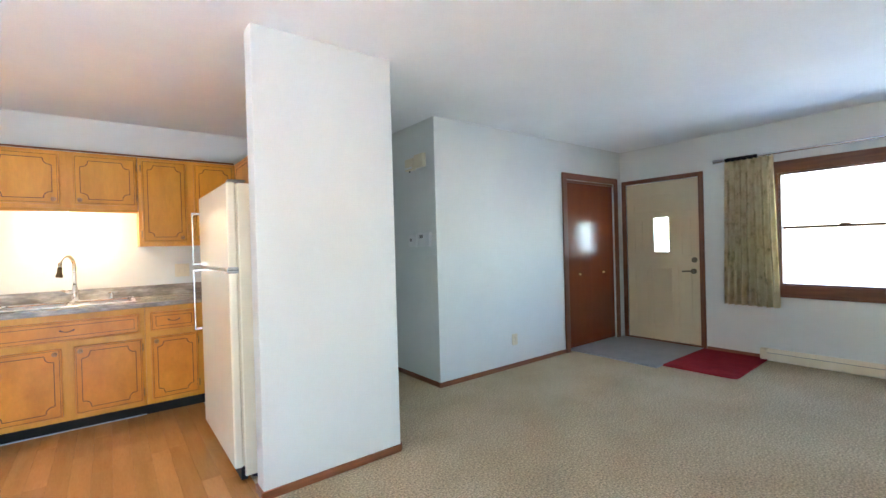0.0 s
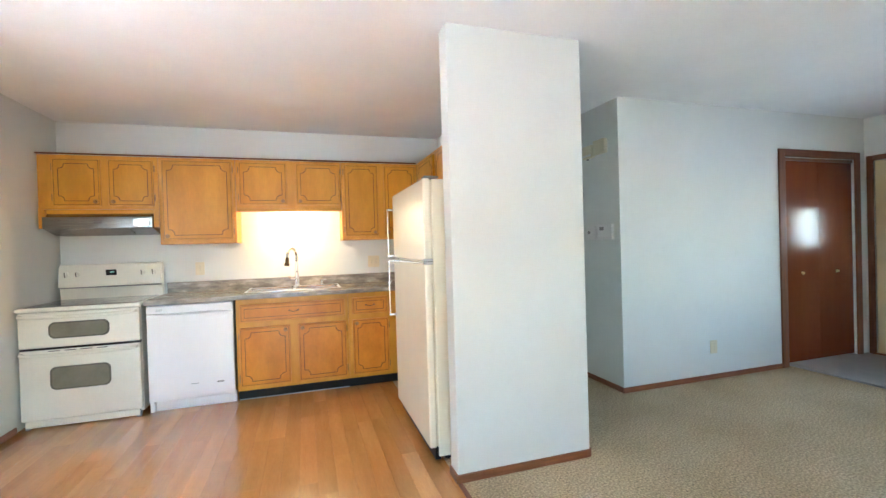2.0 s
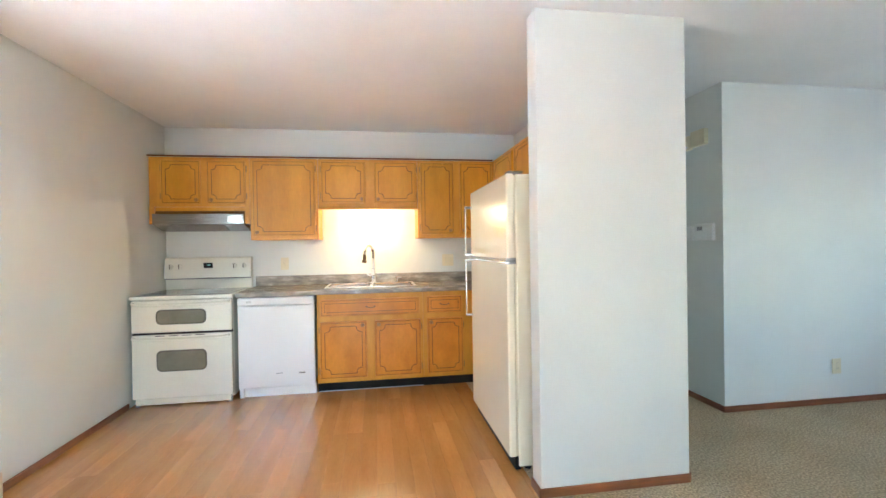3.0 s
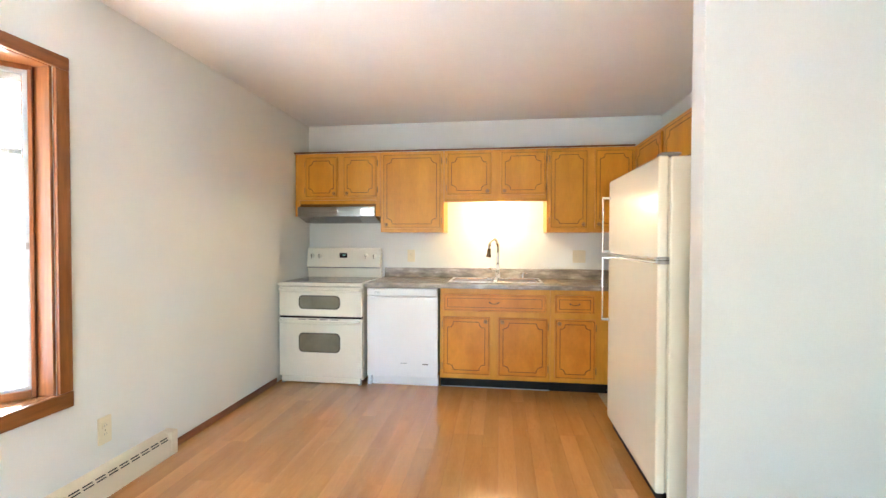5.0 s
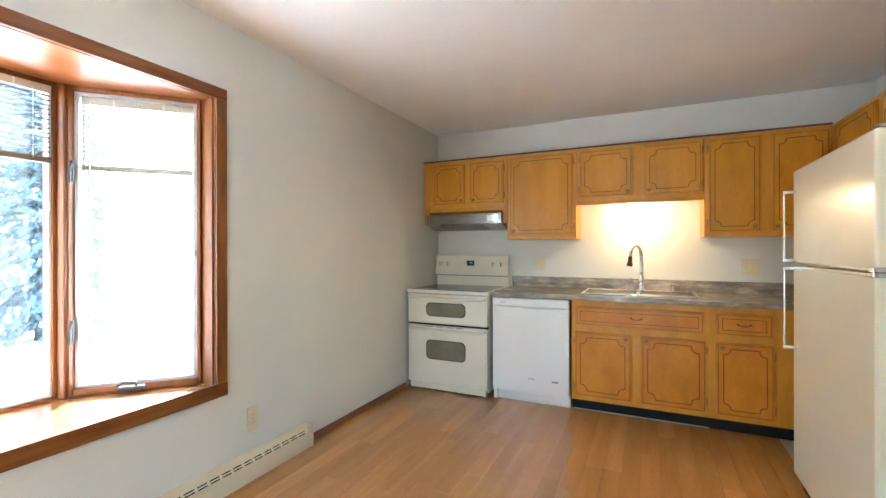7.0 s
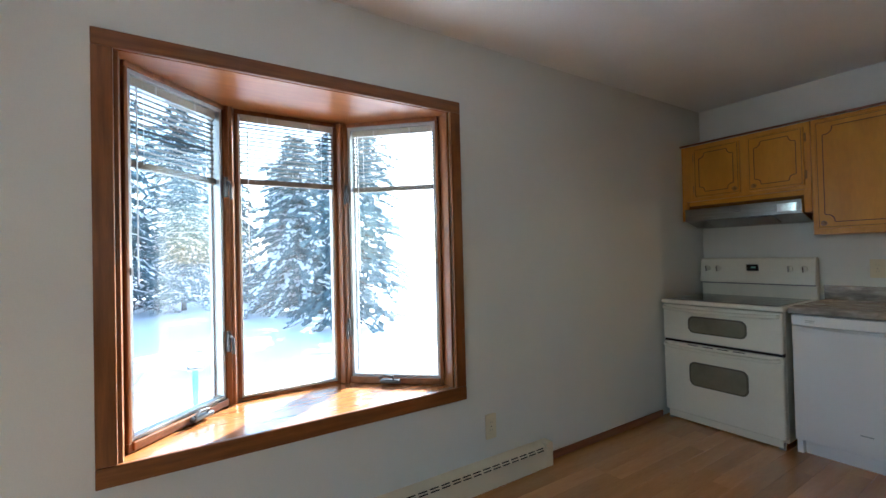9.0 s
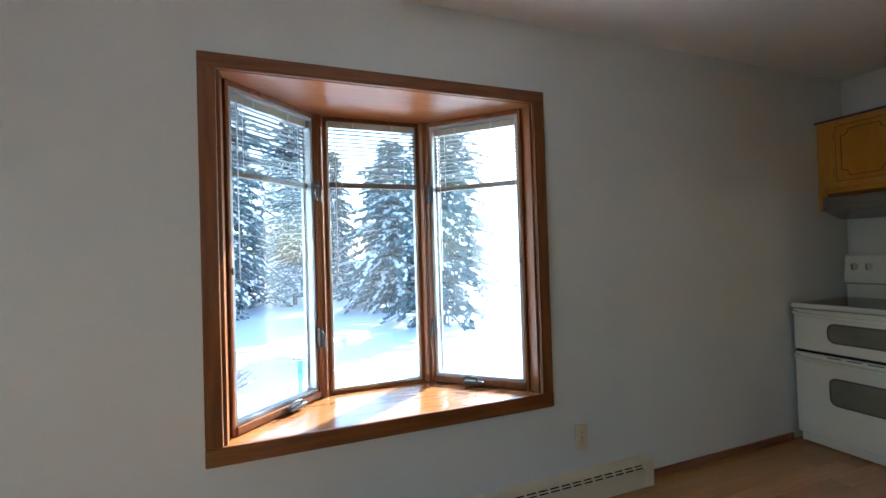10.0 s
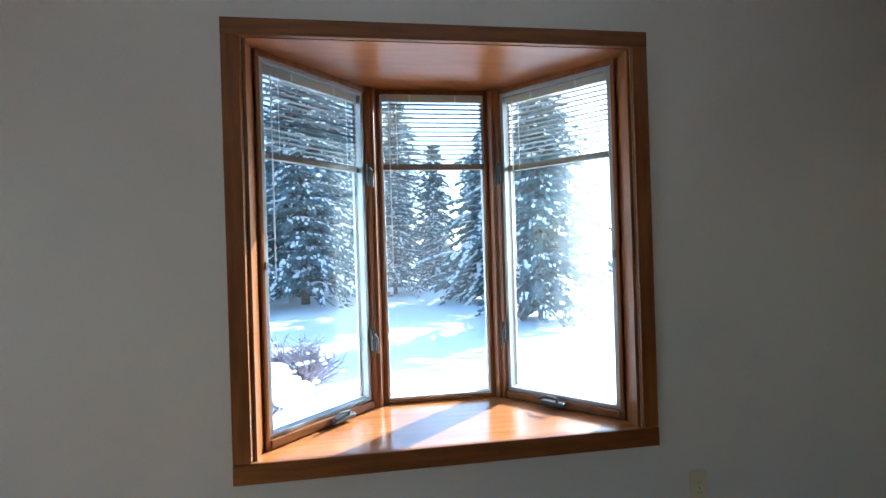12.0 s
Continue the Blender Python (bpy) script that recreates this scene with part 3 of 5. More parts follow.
# tall single door
c = thing("upper_cabinet", pose(0.847, UY, 1.342), "single-door maple wall cabinet beside the hood", "cabinet", "wall cabinets")
carcass(c, 0.601, 0.312, UT - 1.342, [])
cab_door(c, 0.025, 0.577, 0.035, 0.727, -0.001, (-1, -1), 1)
# over the sink
c = thing("upper_cabinet", pose(1.450, UY, 1.650), "short two-door maple wall cabinet above the sink", "cabinet", "wall cabinets")
carcass(c, 0.926, 0.312, UT - 1.650, [])
part("valance", B(0.0, 0.926, 0.0, 0.02, -0.028, 0.0, 0.003), M_CAB_H, c)
cab_door(c, 0.028, 0.434, 0.03, 0.418, -0.001, (1, -1), -1), cab_door(c, 0.516, 0.915, 0.03, 0.418, -0.001, (-1, -1), 1)
# corner
c = thing("upper_cabinet", pose(2.378, UY, 1.342), "two-door maple wall cabinet in the kitchen corner", "cabinet", "wall cabinets")
carcass(c, 1.076, 0.312, UT - 1.342, [])
cab_door(c, 0.026, 0.352, 0.035, 0.727, -0.001, (1, -1), -1), cab_door(c, 0.412, 0.735, 0.035, 0.727, -0.001, (-1, -1), 0)
# along the right-hand wall, over the counter end and the fridge
for y0, wid, zb, doors, lab in ((-0.318, 0.70, 1.342, ((0.10, 0.66),), "maple wall cabinet on the side wall"), (-1.022, 1.25, 1.72, ((0.03, 0.60), (0.65, 1.22)), "short two-door maple wall cabinet above the fridge")):
    c = thing("upper_cabinet", pose(3.13, y0, zb, 0, 0, -90), lab, "cabinet", "wall cabinets")
    carcass(c, wid, 0.32, UT - zb, [])
    for x0, x1 in doors:
        cab_door(c, x0, x1, 0.03, UT - zb - 0.03, -0.001, (1, -1), -1)
part("cabinet_top_moulding", B(0.0, 3.125, UY - 0.022, UY + 0.0, UT + 0.001, UT + 0.014, 0.003), M_TRIM_X)
tagged(bpy.data.objects["cabinet_top_moulding"], "thin dark strip along the tops of the wall cabinets", "trim", "", "structure")

BY = -0.61
c = thing("base_cabinet", pose(1.455, BY, 0.0), "maple sink cabinet with false drawer and two doors", "cabinet", "base cabinets")
part("body", B(0.001, 0.927, 0.001, 0.58, 0.085, 0.863, 0.002), M_FRAME, c)
part("toe_kick", B(0.0, 0.928, 0.04, 0.07, 0.0, 0.085), M_BLACK, c, "black vinyl toe kick")
part("edge_strip", B(0.01, 0.925, 0.034, 0.0398, 0.0, 0.007, 0.002), M_ALU, c, "thin light strip along the floor")
drawer(c, 0.033, 0.893, 0.665, 0.812, -0.001)
cab_door(c, 0.026, 0.428, 0.122, 0.617, -0.001, (1, 1), -1, M_CAB_B), cab_door(c, 0.496, 0.905, 0.122, 0.617, -0.001, (-1, 1), 1, M_CAB_B)
c = thing("base_cabinet", pose(2.382, BY, 0.0), "maple base cabinet with one drawer and one door", "cabinet", "base cabinets")
part("body", B(0.001, 1.07, 0.001, 0.58, 0.085, 0.863, 0.002), M_FRAME, c)
part("toe_kick", B(0.0, 1.07, 0.04, 0.07, 0.0, 0.085), M_BLACK, c, "black vinyl toe kick")
drawer(c, 0.036, 0.354, 0.665, 0.815, -0.001)
cab_door(c, 0.036, 0.362, 0.122, 0.617, -0.001, (-1, 1), 1, M_CAB_B)

# ---- countertop, sink, tap ----
SX0, SX1, SY0, SY1 = 1.515, 2.335, -0.545, -0.085
CT0, CT1 = 0.864, 0.899
top = thing("countertop", pose(0.806, 0, CT0), "grey stone-look laminate countertop with low backsplash", "countertop")
t = Matrix.Translation((-0.806, 0, -CT0))
b = B(0.806, SX0 + 0.02, -0.65, -0.001, CT0, CT1, 0.004, m=t)
box(b, SX1 - 0.02, 3.453, -0.65, -0.001, CT0, CT1, 0.004, m=t), box(b, SX0 + 0.02, SX1 - 0.02, -0.65, SY0 + 0.02, CT0, CT1, 0, m=t), box(b, SX0 + 0.02, SX1 - 0.02, SY1 - 0.02, -0.001, CT0, CT1, 0, m=t)
part("worktop", b, M_STONE, top)
part("backsplash", B(0.806, 3.453, -0.022, -0.001, CT1, 0.993, 0.004, m=t), M_STONE, top)
part("front_edge", B(0.806, 3.453, -0.657, -0.6505, CT0 - 0.004, CT1 - 0.004, 0.003, m=t), M_STONE, top, "dark front edge of the worktop")

sink = thing("kitchen_sink", pose((SX0 + SX1) / 2, (SY0 + SY1) / 2, CT1), "double-bowl stainless steel drop-in sink", "sink")
hw, hd = (SX1 - SX0) / 2, (SY1 - SY0) / 2
rim = bmesh.new()
bowls = ((-hw + 0.035, -0.018, -hd + 0.035, hd - 0.085), (0.018, hw - 0.035, -hd + 0.035, hd - 0.085))
box(rim, -hw, hw, -hd, -hd + 0.035, 0, 0.010, 0.004), box(rim, -hw, hw, hd - 0.085, hd, 0, 0.010, 0.004)
for a, bb in ((-hw, -hw + 0.035), (-0.018, 0.018), (hw - 0.035, hw)):
    box(rim, a, bb, -hd + 0.035, hd - 0.085, 0, 0.009, 0.003)
part("rim", rim, M_STEEL, sink)
for x0, x1, y0, y1 in bowls:
    lip = [(x0 + 0.02, y0, 0.008), (x1 - 0.02, y0, 0.008), (x1, y0 + 0.02, 0.008), (x1, y1 - 0.02, 0.008), (x1 - 0.02, y1, 0.008), (x0 + 0.02, y1, 0.008), (x0, y1 - 0.02, 0.008), (x0, y0 + 0.02, 0.008)]
    part("bowl_lip", tube(bmesh.new(), lip, 0.007, 8, True), M_CHROME, sink, "bright rolled edge of the bowl")
edge = [(-hw, -hd, 0.004), (hw, -hd, 0.004), (hw, hd, 0.004), (-hw, hd, 0.004)]
part("outer_lip", tube(bmesh.new(), edge, 0.006, 8, True), M_CHROME, sink)
for x0, x1, y0, y1 in bowls:
    bw = bmesh.new()
    lv = [[bw.verts.new((x0 + i, y0 + i, z)), bw.verts.new((x1 - i, y0 + i, z)), bw.verts.new((x1 - i, y1 - i, z)), bw.verts.new((x0 + i, y1 - i, z))] for i, z in ((0, 0.004), (0.012, -0.03), (0.02, -0.15), (0.045, -0.17))]
    for u, v in zip(lv, lv[1:]):
        for k in range(4):
            bw.faces.new((u[k], u[(k + 1) % 4], v[(k + 1) % 4], v[k]))
    bw.faces.new(lv[-1])
    bo = part("bowl", bw, M_BOWL, sink)
    part("drain", cyl(bmesh.new(), ((x0 + x1) / 2, (y0 + y1) / 2, -0.17), ((x0 + x1) / 2, (y0 + y1) / 2, -0.166), 0.045), M_CHROME, bo)

tap = thing("kitchen_tap", pose(1.945, -0.135, CT1 + 0.007), "tall gooseneck pull-down kitchen tap in brushed steel", "tap")
part("base", cyl(cyl(bmesh.new(), (0, 0, 0), (0, 0, 0.012), 0.03, 0.026), (0, 0, 0.012), (0, 0, 0.12), 0.021, 0.018), M_STEEL, tap)
neck = [(0, 0, 0.11), (0, 0, 0.29)] + [(-0.04 + 0.04 * math.cos(a), -0.05 + 0.05 * math.cos(a), 0.29 + 0.085 * math.sin(a)) for a in [k * math.pi / 12 for k in range(1, 12)]] + [(-0.08, -0.10, 0.28)]
part("spout", tube(bmesh.new(), neck, 0.0135, 12), M_STEEL, tap)
part("spray_head", cyl(cyl(bmesh.new(), (-0.08, -0.10, 0.285), (-0.084, -0.105, 0.23), 0.015, 0.017), (-0.084, -0.105, 0.23), (-0.087, -0.108, 0.205), 0.022, 0.023), M_BRONZE, tap, "dark-tipped spray head")
part("lever", tube(bmesh.new(), [(-0.015, 0, 0.075), (-0.05, -0.005, 0.08), (-0.085, -0.01, 0.105)], 0.009), M_STEEL, tap)
sp = thing("side_sprayer", pose(2.18, -0.125, CT1 + 0.007), "small chrome soap pump beside the tap", "soap dispenser")
part("base", cyl(cyl(bmesh.new(), (0, 0, 0), (0, 0, 0.01), 0.022, 0.018), (0, 0, 0.01), (0, 0, 0.05), 0.012, 0.01), M_CHROME, sp)
part("nozzle", tube(bmesh.new(), [(-0.02, -0.01, 0.05), (0, 0, 0.054), (0.045, -0.03, 0.05)], 0.007), M_CHROME, sp)

# lamp under the short cabinet
lf = thing("under_cabinet_lamp", pose(1.915, -0.225, 1.649), "lit warm lamp under the cabinet above the sink", "lamp")
part("housing", B(-0.11, 0.11, -0.045, 0.045, -0.012, 0, 0.004), M_PLASTIC, lf)
part("lens", B(-0.09, 0.09, -0.032, 0.032, -0.018, -0.012, 0.002), M_BULB, lf, "glowing lamp lens")
sl = new("sink_light", bpy.data.lights.new("sink_light", "POINT"))
sl.data.energy, sl.data.color, sl.data.shadow_soft_size = 0.78, (1.0, 0.70, 0.37), 0.012
sl.matrix_world = pose(1.915, -0.225, 1.624)


# ---- range, hood, dishwasher, fridge ----
def rounded_panel(x0, x1, z0, z1, y0, y1, r, n=6):
    bm = bmesh.new()
    pts = []
    for cx, cz, a0 in ((x1 - r, z1 - r, 0), (x0 + r, z1 - r, 90), (x0 + r, z0 + r, 180), (x1 - r, z0 + r, 270)):
        for k in range(n + 1):
            a = radians(a0 + 90 * k / n)
            pts.append((cx + r * math.cos(a), cz + r * math.sin(a)))
    f = [bm.verts.new((x, y0, z)) for x, z in pts]
    g = [bm.verts.new((x, y1, z)) for x, z in pts]
    bm.faces.new(f), bm.faces.new(g[::-1])
    for i in range(len(pts)):
        j = (i + 1) % len(pts)
        bm.faces.new((f[i], g[i], g[j], f[j]))
    return bm


st = thing("range", pose(0.024, -0.03, 0.012), "off-white double-oven electric range with glass cooktop", "stove")
part("body", B(0.0, 0.76, -0.60, 0.0, 0.025, 0.855, 0.004), M_STOVE, st)
part("cooktop_frame", B(-0.006, 0.772, -0.668, -0.05, 0.852, 0.882, 0.010, 3), M_STOVE, st)
part("cooktop_glass", B(0.03, 0.735, -0.63, -0.075, 0.880, 0.8845, 0.002), M_CERAM, st, "black glass cooktop")
for x, y, r in ((0.2, -0.5, 0.1), (0.56, -0.5, 0.09), (0.2, -0.22, 0.075), (0.56, -0.22, 0.1)):
    part("burner_ring", tube(bmesh.new(), [(x + r * math.cos(a), y + r * math.sin(a), 0.8845) for a in [k * math.pi / 14 for k in range(28)]], 0.0007, 4, True), M_GASKET, st)
bg = bmesh.new()
prof = [(-0.005, 0.85), (-0.005, 1.165), (-0.02, 1.178), (-0.045, 1.178), (-0.062, 1.160), (-0.085, 0.995), (-0.080, 0.985), (-0.05, 0.982), (-0.05, 0.85)]
l0 = [bg.verts.new((0.0, y, z)) for y, z in prof]
l1 = [bg.verts.new((0.762, y, z)) for y, z in prof]
bg.faces.new(l0), bg.faces.new(l1[::-1])
for i in range(len(prof)):
    j = (i + 1) % len(prof)
    bg.faces.new((l0[i], l1[i], l1[j], l0[j]))
part("backguard", bg, M_STOVE, st)
tilt = pose(0, -0.0735, 1.0775, math.degrees(math.atan2(0.023, 0.165)), 0, 0)
for x in (0.055, 0.135, 0.615, 0.70):
    k = cyl(bmesh.new(), (x, 0.002, 0.02), (x, -0.012, 0.02), 0.022, 0.020)
    box(k, x - 0.004, x + 0.004, -0.026, -0.01, -0.002, 0.042, 0.002)
    kb = part("knob", k, M_STOVE, st, at=tilt)
    part("pointer", B(x - 0.003, x + 0.003, -0.0275, -0.0255, 0.0, 0.04), M_OVENB, kb)
ck = part("clock", B(0.342, 0.422, -0.004, 0.004, 0.0, 0.05, 0.003), M_CERAM, st, "black clock display", at=tilt)
part("digits", B(0.375, 0.405, -0.006, -0.0035, 0.024, 0.034), M_LCD, ck)
part("makers_mark", B(0.60, 0.695, -0.0035, 0.003, -0.048, -0.040, 0.001), M_CHROME, st, "small blank metal badge", at=tilt)
for z0, z1, wz0, wz1, hz in ((0.585, 0.845, 0.655, 0.765, 0.822), (0.052, 0.568, 0.275, 0.435, 0.545)):
    dr = part("oven_door", B(0.0, 0.76, -0.652, -0.602, z0, z1, 0.010, 3), M_STOVE, st)
    part("window", rounded_panel(0.185, 0.565, wz0 - 0.006, wz1 + 0.006, -0.6535, -0.645, 0.042), M_OVENB, dr, "grey border of the oven window")
    part("window_glass", rounded_panel(0.197, 0.553, wz0 + 0.004, wz1 - 0.004, -0.655, -0.65, 0.036), M_OVEN, dr, "dark smoked oven window")
    h = tube(bmesh.new(), [(0.02, -0.652, hz), (0.025, -0.682, hz), (0.06, -0.695, hz - 0.004), (0.22, -0.703, hz - 0.008), (0.38, -0.706, hz - 0.009), (0.54, -0.703, hz - 0.008), (0.70, -0.695, hz - 0.004), (0.735, -0.682, hz), (0.74, -0.652, hz)], 0.013, 10)
    part("handle", h, M_STOVE, dr, "long bowed oven handle")
for k in range(4):
    x = 0.18 + k * 0.1
    part("vent_slot", B(x, x + 0.07, -0.654, -0.649, 0.556, 0.561), M_BLACK, st)
part("door_gap", B(0.004, 0.756, -0.64, -0.60, 0.566, 0.588), M_BLACK, st)
part("kick_plate", B(0.02, 0.74, -0.64, -0.58, 0.0, 0.05, 0.004), M_STOVE, st)
part("panel_gap", B(0.004, 0.758, -0.083, -0.048, 0.976, 0.983), M_GASKET, st)
for x in (0.03, 0.73):
    for y in (-0.62, -0.04):
        part("foot", cyl(bmesh.new(), (x, y, -0.012), (x, y, 0.03), 0.018), M_GASKET, st)

hd_ = thing("range_hood", pose(0.045, -0.002, 1.488), "stainless steel under-cabinet range hood", "range hood")
hb = bmesh.new()
prof = [(0, 0.158), (-0.26, 0.158), (-0.30, 0.10), (-0.352, 0.096), (-0.356, 0.092), (-0.356, 0.004), (-0.34, 0.0), (-0.16, -0.05), (0, -0.05)]
l0 = [hb.verts.new((0.0, y, z)) for y, z in prof]
l1 = [hb.verts.new((0.757, y, z)) for y, z in prof]
hb.faces.new(l0), hb.faces.new(l1[::-1])
for i in range(len(prof)):
    j = (i + 1) % len(prof)
    hb.faces.new((l0[i], l1[i], l1[j], l0[j]))
part("shell", hb, M_HOOD, hd_)
part("switch_plate", B(0.62, 0.73, -0.359, -0.355, 0.02, 0.075, 0.002), M_CHROME, hd_)
part("badge", B(0.34, 0.40, -0.358, -0.355, 0.046, 0.056, 0.001), M_GASKET, hd_, "small blank badge")
flt = B(0.14, 0.58, -0.09, 0.075, -0.004, 0.004, 0.002, m=pose(0, -0.25, -0.026, -15.5, 0, 0))
part("filter", flt, M_GASKET, hd_, "grey mesh grease filter")

dw = thing("dishwasher", pose(0.818, -0.03, 0.012), "white built-in dishwasher under the counter", "dishwasher")
part("body", B(0.002, 0.618, -0.56, 0, 0.10, 0.842), M_GASKET, dw)
part("front_panel", B(0.0, 0.622, -0.612, -0.57, 0.075, 0.772, 0.006, 3), M_WHITE, dw)
part("control_panel", B(0.0, 0.622, -0.616, -0.57, 0.775, 0.838, 0.008, 3), M_WHITE, dw)
hh = bmesh.new()
rows = []
for k in range(17):
    u = k / 16
    x = 0.03 + 0.56 * u
    bow = math.sin(math.pi * u)
    rows.append([hh.verts.new((x, y, z)) for y, z in ((-0.612, 0.770), (-0.612 - 0.026 * bow ** 0.5, 0.768 - 0.010 * bow), (-0.612 - 0.024 * bow ** 0.5, 0.745 - 0.022 * bow), (-0.612, 0.742 - 0.022 * bow))])
for u, v in zip(rows, rows[1:]):
    for k in range(3):
        hh.faces.new((u[k], u[k + 1], v[k + 1], v[k]))
part("handle", hh, M_WHITE, dw, "bowed lip handle")
part("kick_plate", B(0.035, 0.622, -0.56, -0.52, -0.012, 0.075, 0.003), M_WHITE, dw)
part("leg", B(0.0, 0.03, -0.585, -0.54, -0.012, 0.075, 0.003), M_WHITE, dw)
for x0, x1, z0, z1, mt in ((0.30, 0.355, 0.190, 0.196, M_ALU), (0.49, 0.54, 0.183, 0.194, M_GASKET), (0.07, 0.115, 0.805, 0.809, M_ALU), (0.07, 0.11, 0.796, 0.799, M_ALU)):
    yy = -0.6175 if z0 > 0.77 else -0.6135
    part("print_mark", B(x0, x1, yy, yy + 0.003, z0, z1), mt, dw, "small grey printed mark")

FX, FY0, FY1, FZ = 2.685, -2.185, -1.27, 1.66
fr = thing("refrigerator", pose(FX, FY1, 0.0, 0, 0, -90), "cream top-freezer refrigerator with chrome handles", "refrigerator")
FW = FY1 - FY0
part("body", B(0.0, FW, 0.054, 0.74, 0.03, FZ - 0.004, 0.008, 3), M_CREAM, fr)
part("door_gasket", B(0.012, FW - 0.012, 0.044, 0.055, 0.09, FZ - 0.012), M_PLATE, fr)
dz = 1.174
for z0, z1, nm in ((0.085, dz - 0.006, "lower_door"), (dz + 0.006, FZ, "freezer_door")):
    d = part(nm, B(0.0, FW, 0.0, 0.046, z0, z1, 0.012, 3), M_CREAM, fr)
    zt = z1 if z0 < 0.5 else z0
    part("edge_trim", B(0.004, FW + 0.001, -0.005, 0.004, zt - (0.010 if z0 < 0.5 else 0.002), zt + (0.002 if z0 < 0.5 else 0.005), 0.002), M_CHROME, d, "chrome strip along the door edge")
    part("corner_cap", B(FW - 0.03, FW + 0.004, -0.008, 0.05, zt - 0.011, zt + 0.012, 0.004), M_CHROME, d)
    za, zb = (z0 + 0.015, z1 - 0.115) if z0 > 0.5 else (z1 - 0.42, z1 - 0.015)
    hb = B(0.044, 0.057, -0.054, -0.045, za, zb, 0.003)
    for zz in (za, zb):
        box(hb, 0.042, 0.059, -0.056, 0.0, zz - 0.008, zz + 0.008, 0.003)
    part("handle", hb, M_CHROME, d, "long chrome door handle")
part("hinge_cover", B(FW - 0.07, FW - 0.005, 0.012, 0.10, FZ + 0.001, FZ + 0.014, 0.004), M_GASKET, fr, "grey plastic hinge cover")
part("toe_grille", B(0.01, FW - 0.01, 0.035, 0.07, 0.012, 0.082, 0.003), M_BLACK, fr, "black toe grille")
for x in (0.05, FW - 0.05):
    for y in (0.12, 0.68):
        part("foot", cyl(bmesh.new(), (x, y, 0), (x, y, 0.032), 0.02), M_BLACK, fr)


# ---- outlets and switches ----
def plate(m, name, label, w, h, gang, duplex, mat=M_PLATE):
    """A cover plate; local y points into the room as -y."""
    o = thing(name, m, label, "outlet" if duplex else "switch")
    part("cover", rounded_panel(-w / 2, w / 2, -h / 2, h / 2, -0.006, 0.0, 0.006, 3), mat, o)
    for k in range(gang):
        x = (k - (gang - 1) / 2) * 0.046
        if duplex:
            for s in (-1, 1):
                f = part("socket", rounded_panel(x - 0.016, x + 0.016, s * 0.021 - 0.014, s * 0.021 + 0.014, -0.0085, -0.005, 0.008, 3), mat, o)
                for q in (-1, 1):
                    part("slot", B(x + q * 0.006 - 0.001, x + q * 0.006 + 0.001, -0.0092, -0.008, s * 0.021 - 0.002, s * 0.021 + 0.007), M_GASKET, f)
        else:
            part("toggle", B(x - 0.005, x + 0.005, -0.018, -0.004, -0.012, 0.008, 0.002, m=pose(0, 0, 0, 12, 0, 0)), mat, o)
        part("screw", cyl(bmesh.new(), (x, -0.006, 0 if duplex else 0.03), (x, -0.0075, 0 if duplex else 0.03), 0.003, seg=8), M_NICKEL, o)
    return o


plate(pose(1.078, 0, 1.112), "wall_outlet", "almond wall outlet above the counter", 0.075, 0.12, 1, True)
plate(pose(2.717, 0, 1.116), "wall_outlet", "wide almond outlet and switch plate above the counter", 0.118, 0.12, 2, True)
plate(pose(0, -2.376, 0.311, 0, 0, 90), "wall_outlet", "almond wall outlet below the bay window", 0.072, 0.135, 1, True)
plate(pose(5.475, -1.645, 0.288), "wall_outlet", "almond wall outlet low on the living room wall", 0.075, 0.115, 1, True)

# ---- hallway fittings ----
ch = thing("door_chime", pose(4.505, -1.44, 2.075, 0, 0, -90), "cream square plastic door chime on the hallway wall", "door chime")
part("cover", B(-0.075, 0.075, -0.04, 0, -0.062, 0.062, 0.006), M_PLATE, ch)
for k in range(6):
    part("grille_bar", B(-0.058, 0.058, -0.043, -0.039, -0.044 + k * 0.016, -0.037 + k * 0.016, 0.0015), M_PLATE, ch)
ch = thing("alarm_box", pose(4.505, -1.285, 2.06, 0, 0, -90), "smaller cream plastic alarm box on the hallway wall", "alarm box")
part("cover", B(-0.07, 0.07, -0.045, 0, -0.06, 0.055, 0.012, 3), M_PLATE, ch)
part("rim", B(-0.06, 0.06, -0.050, -0.043, -0.045, -0.028, 0.003), M_PLASTIC, ch)
part("button", cyl(bmesh.new(), (-0.015, -0.022, -0.061), (-0.015, -0.022, -0.069), 0.010), M_BLACK, ch)
th = thing("thermostat", pose(4.505, -1.478, 1.338, 0, 0, -90), "white rectangular wall thermostat in the hallway", "thermostat")
part("case", B(-0.095, 0.095, -0.03, 0, -0.065, 0.065, 0.006, 3), M_PLASTIC, th)
part("display", B(-0.06, -0.005, -0.032, -0.028, 0.015, 0.045, 0.002), M_GASKET, th, "small dark display")
for k in range(3):
    part("button", B(0.02 + k * 0.02, 0.034 + k * 0.02, -0.033, -0.028, 0.022, 0.036, 0.002), M_PLASTIC, th)
th = thing("thermostat", pose(4.505, -1.29, 1.332, 0, 0, -90), "small white wall thermostat beside a larger one", "thermostat")
part("case", B(-0.07, 0.07, -0.026, 0, -0.058, 0.058, 0.006, 3), M_PLASTIC, th)
part("dial", cyl(bmesh.new(), (-0.02, -0.026, 0.008), (-0.02, -0.034, 0.008), 0.015), M_GASKET, th, "small dark dial")


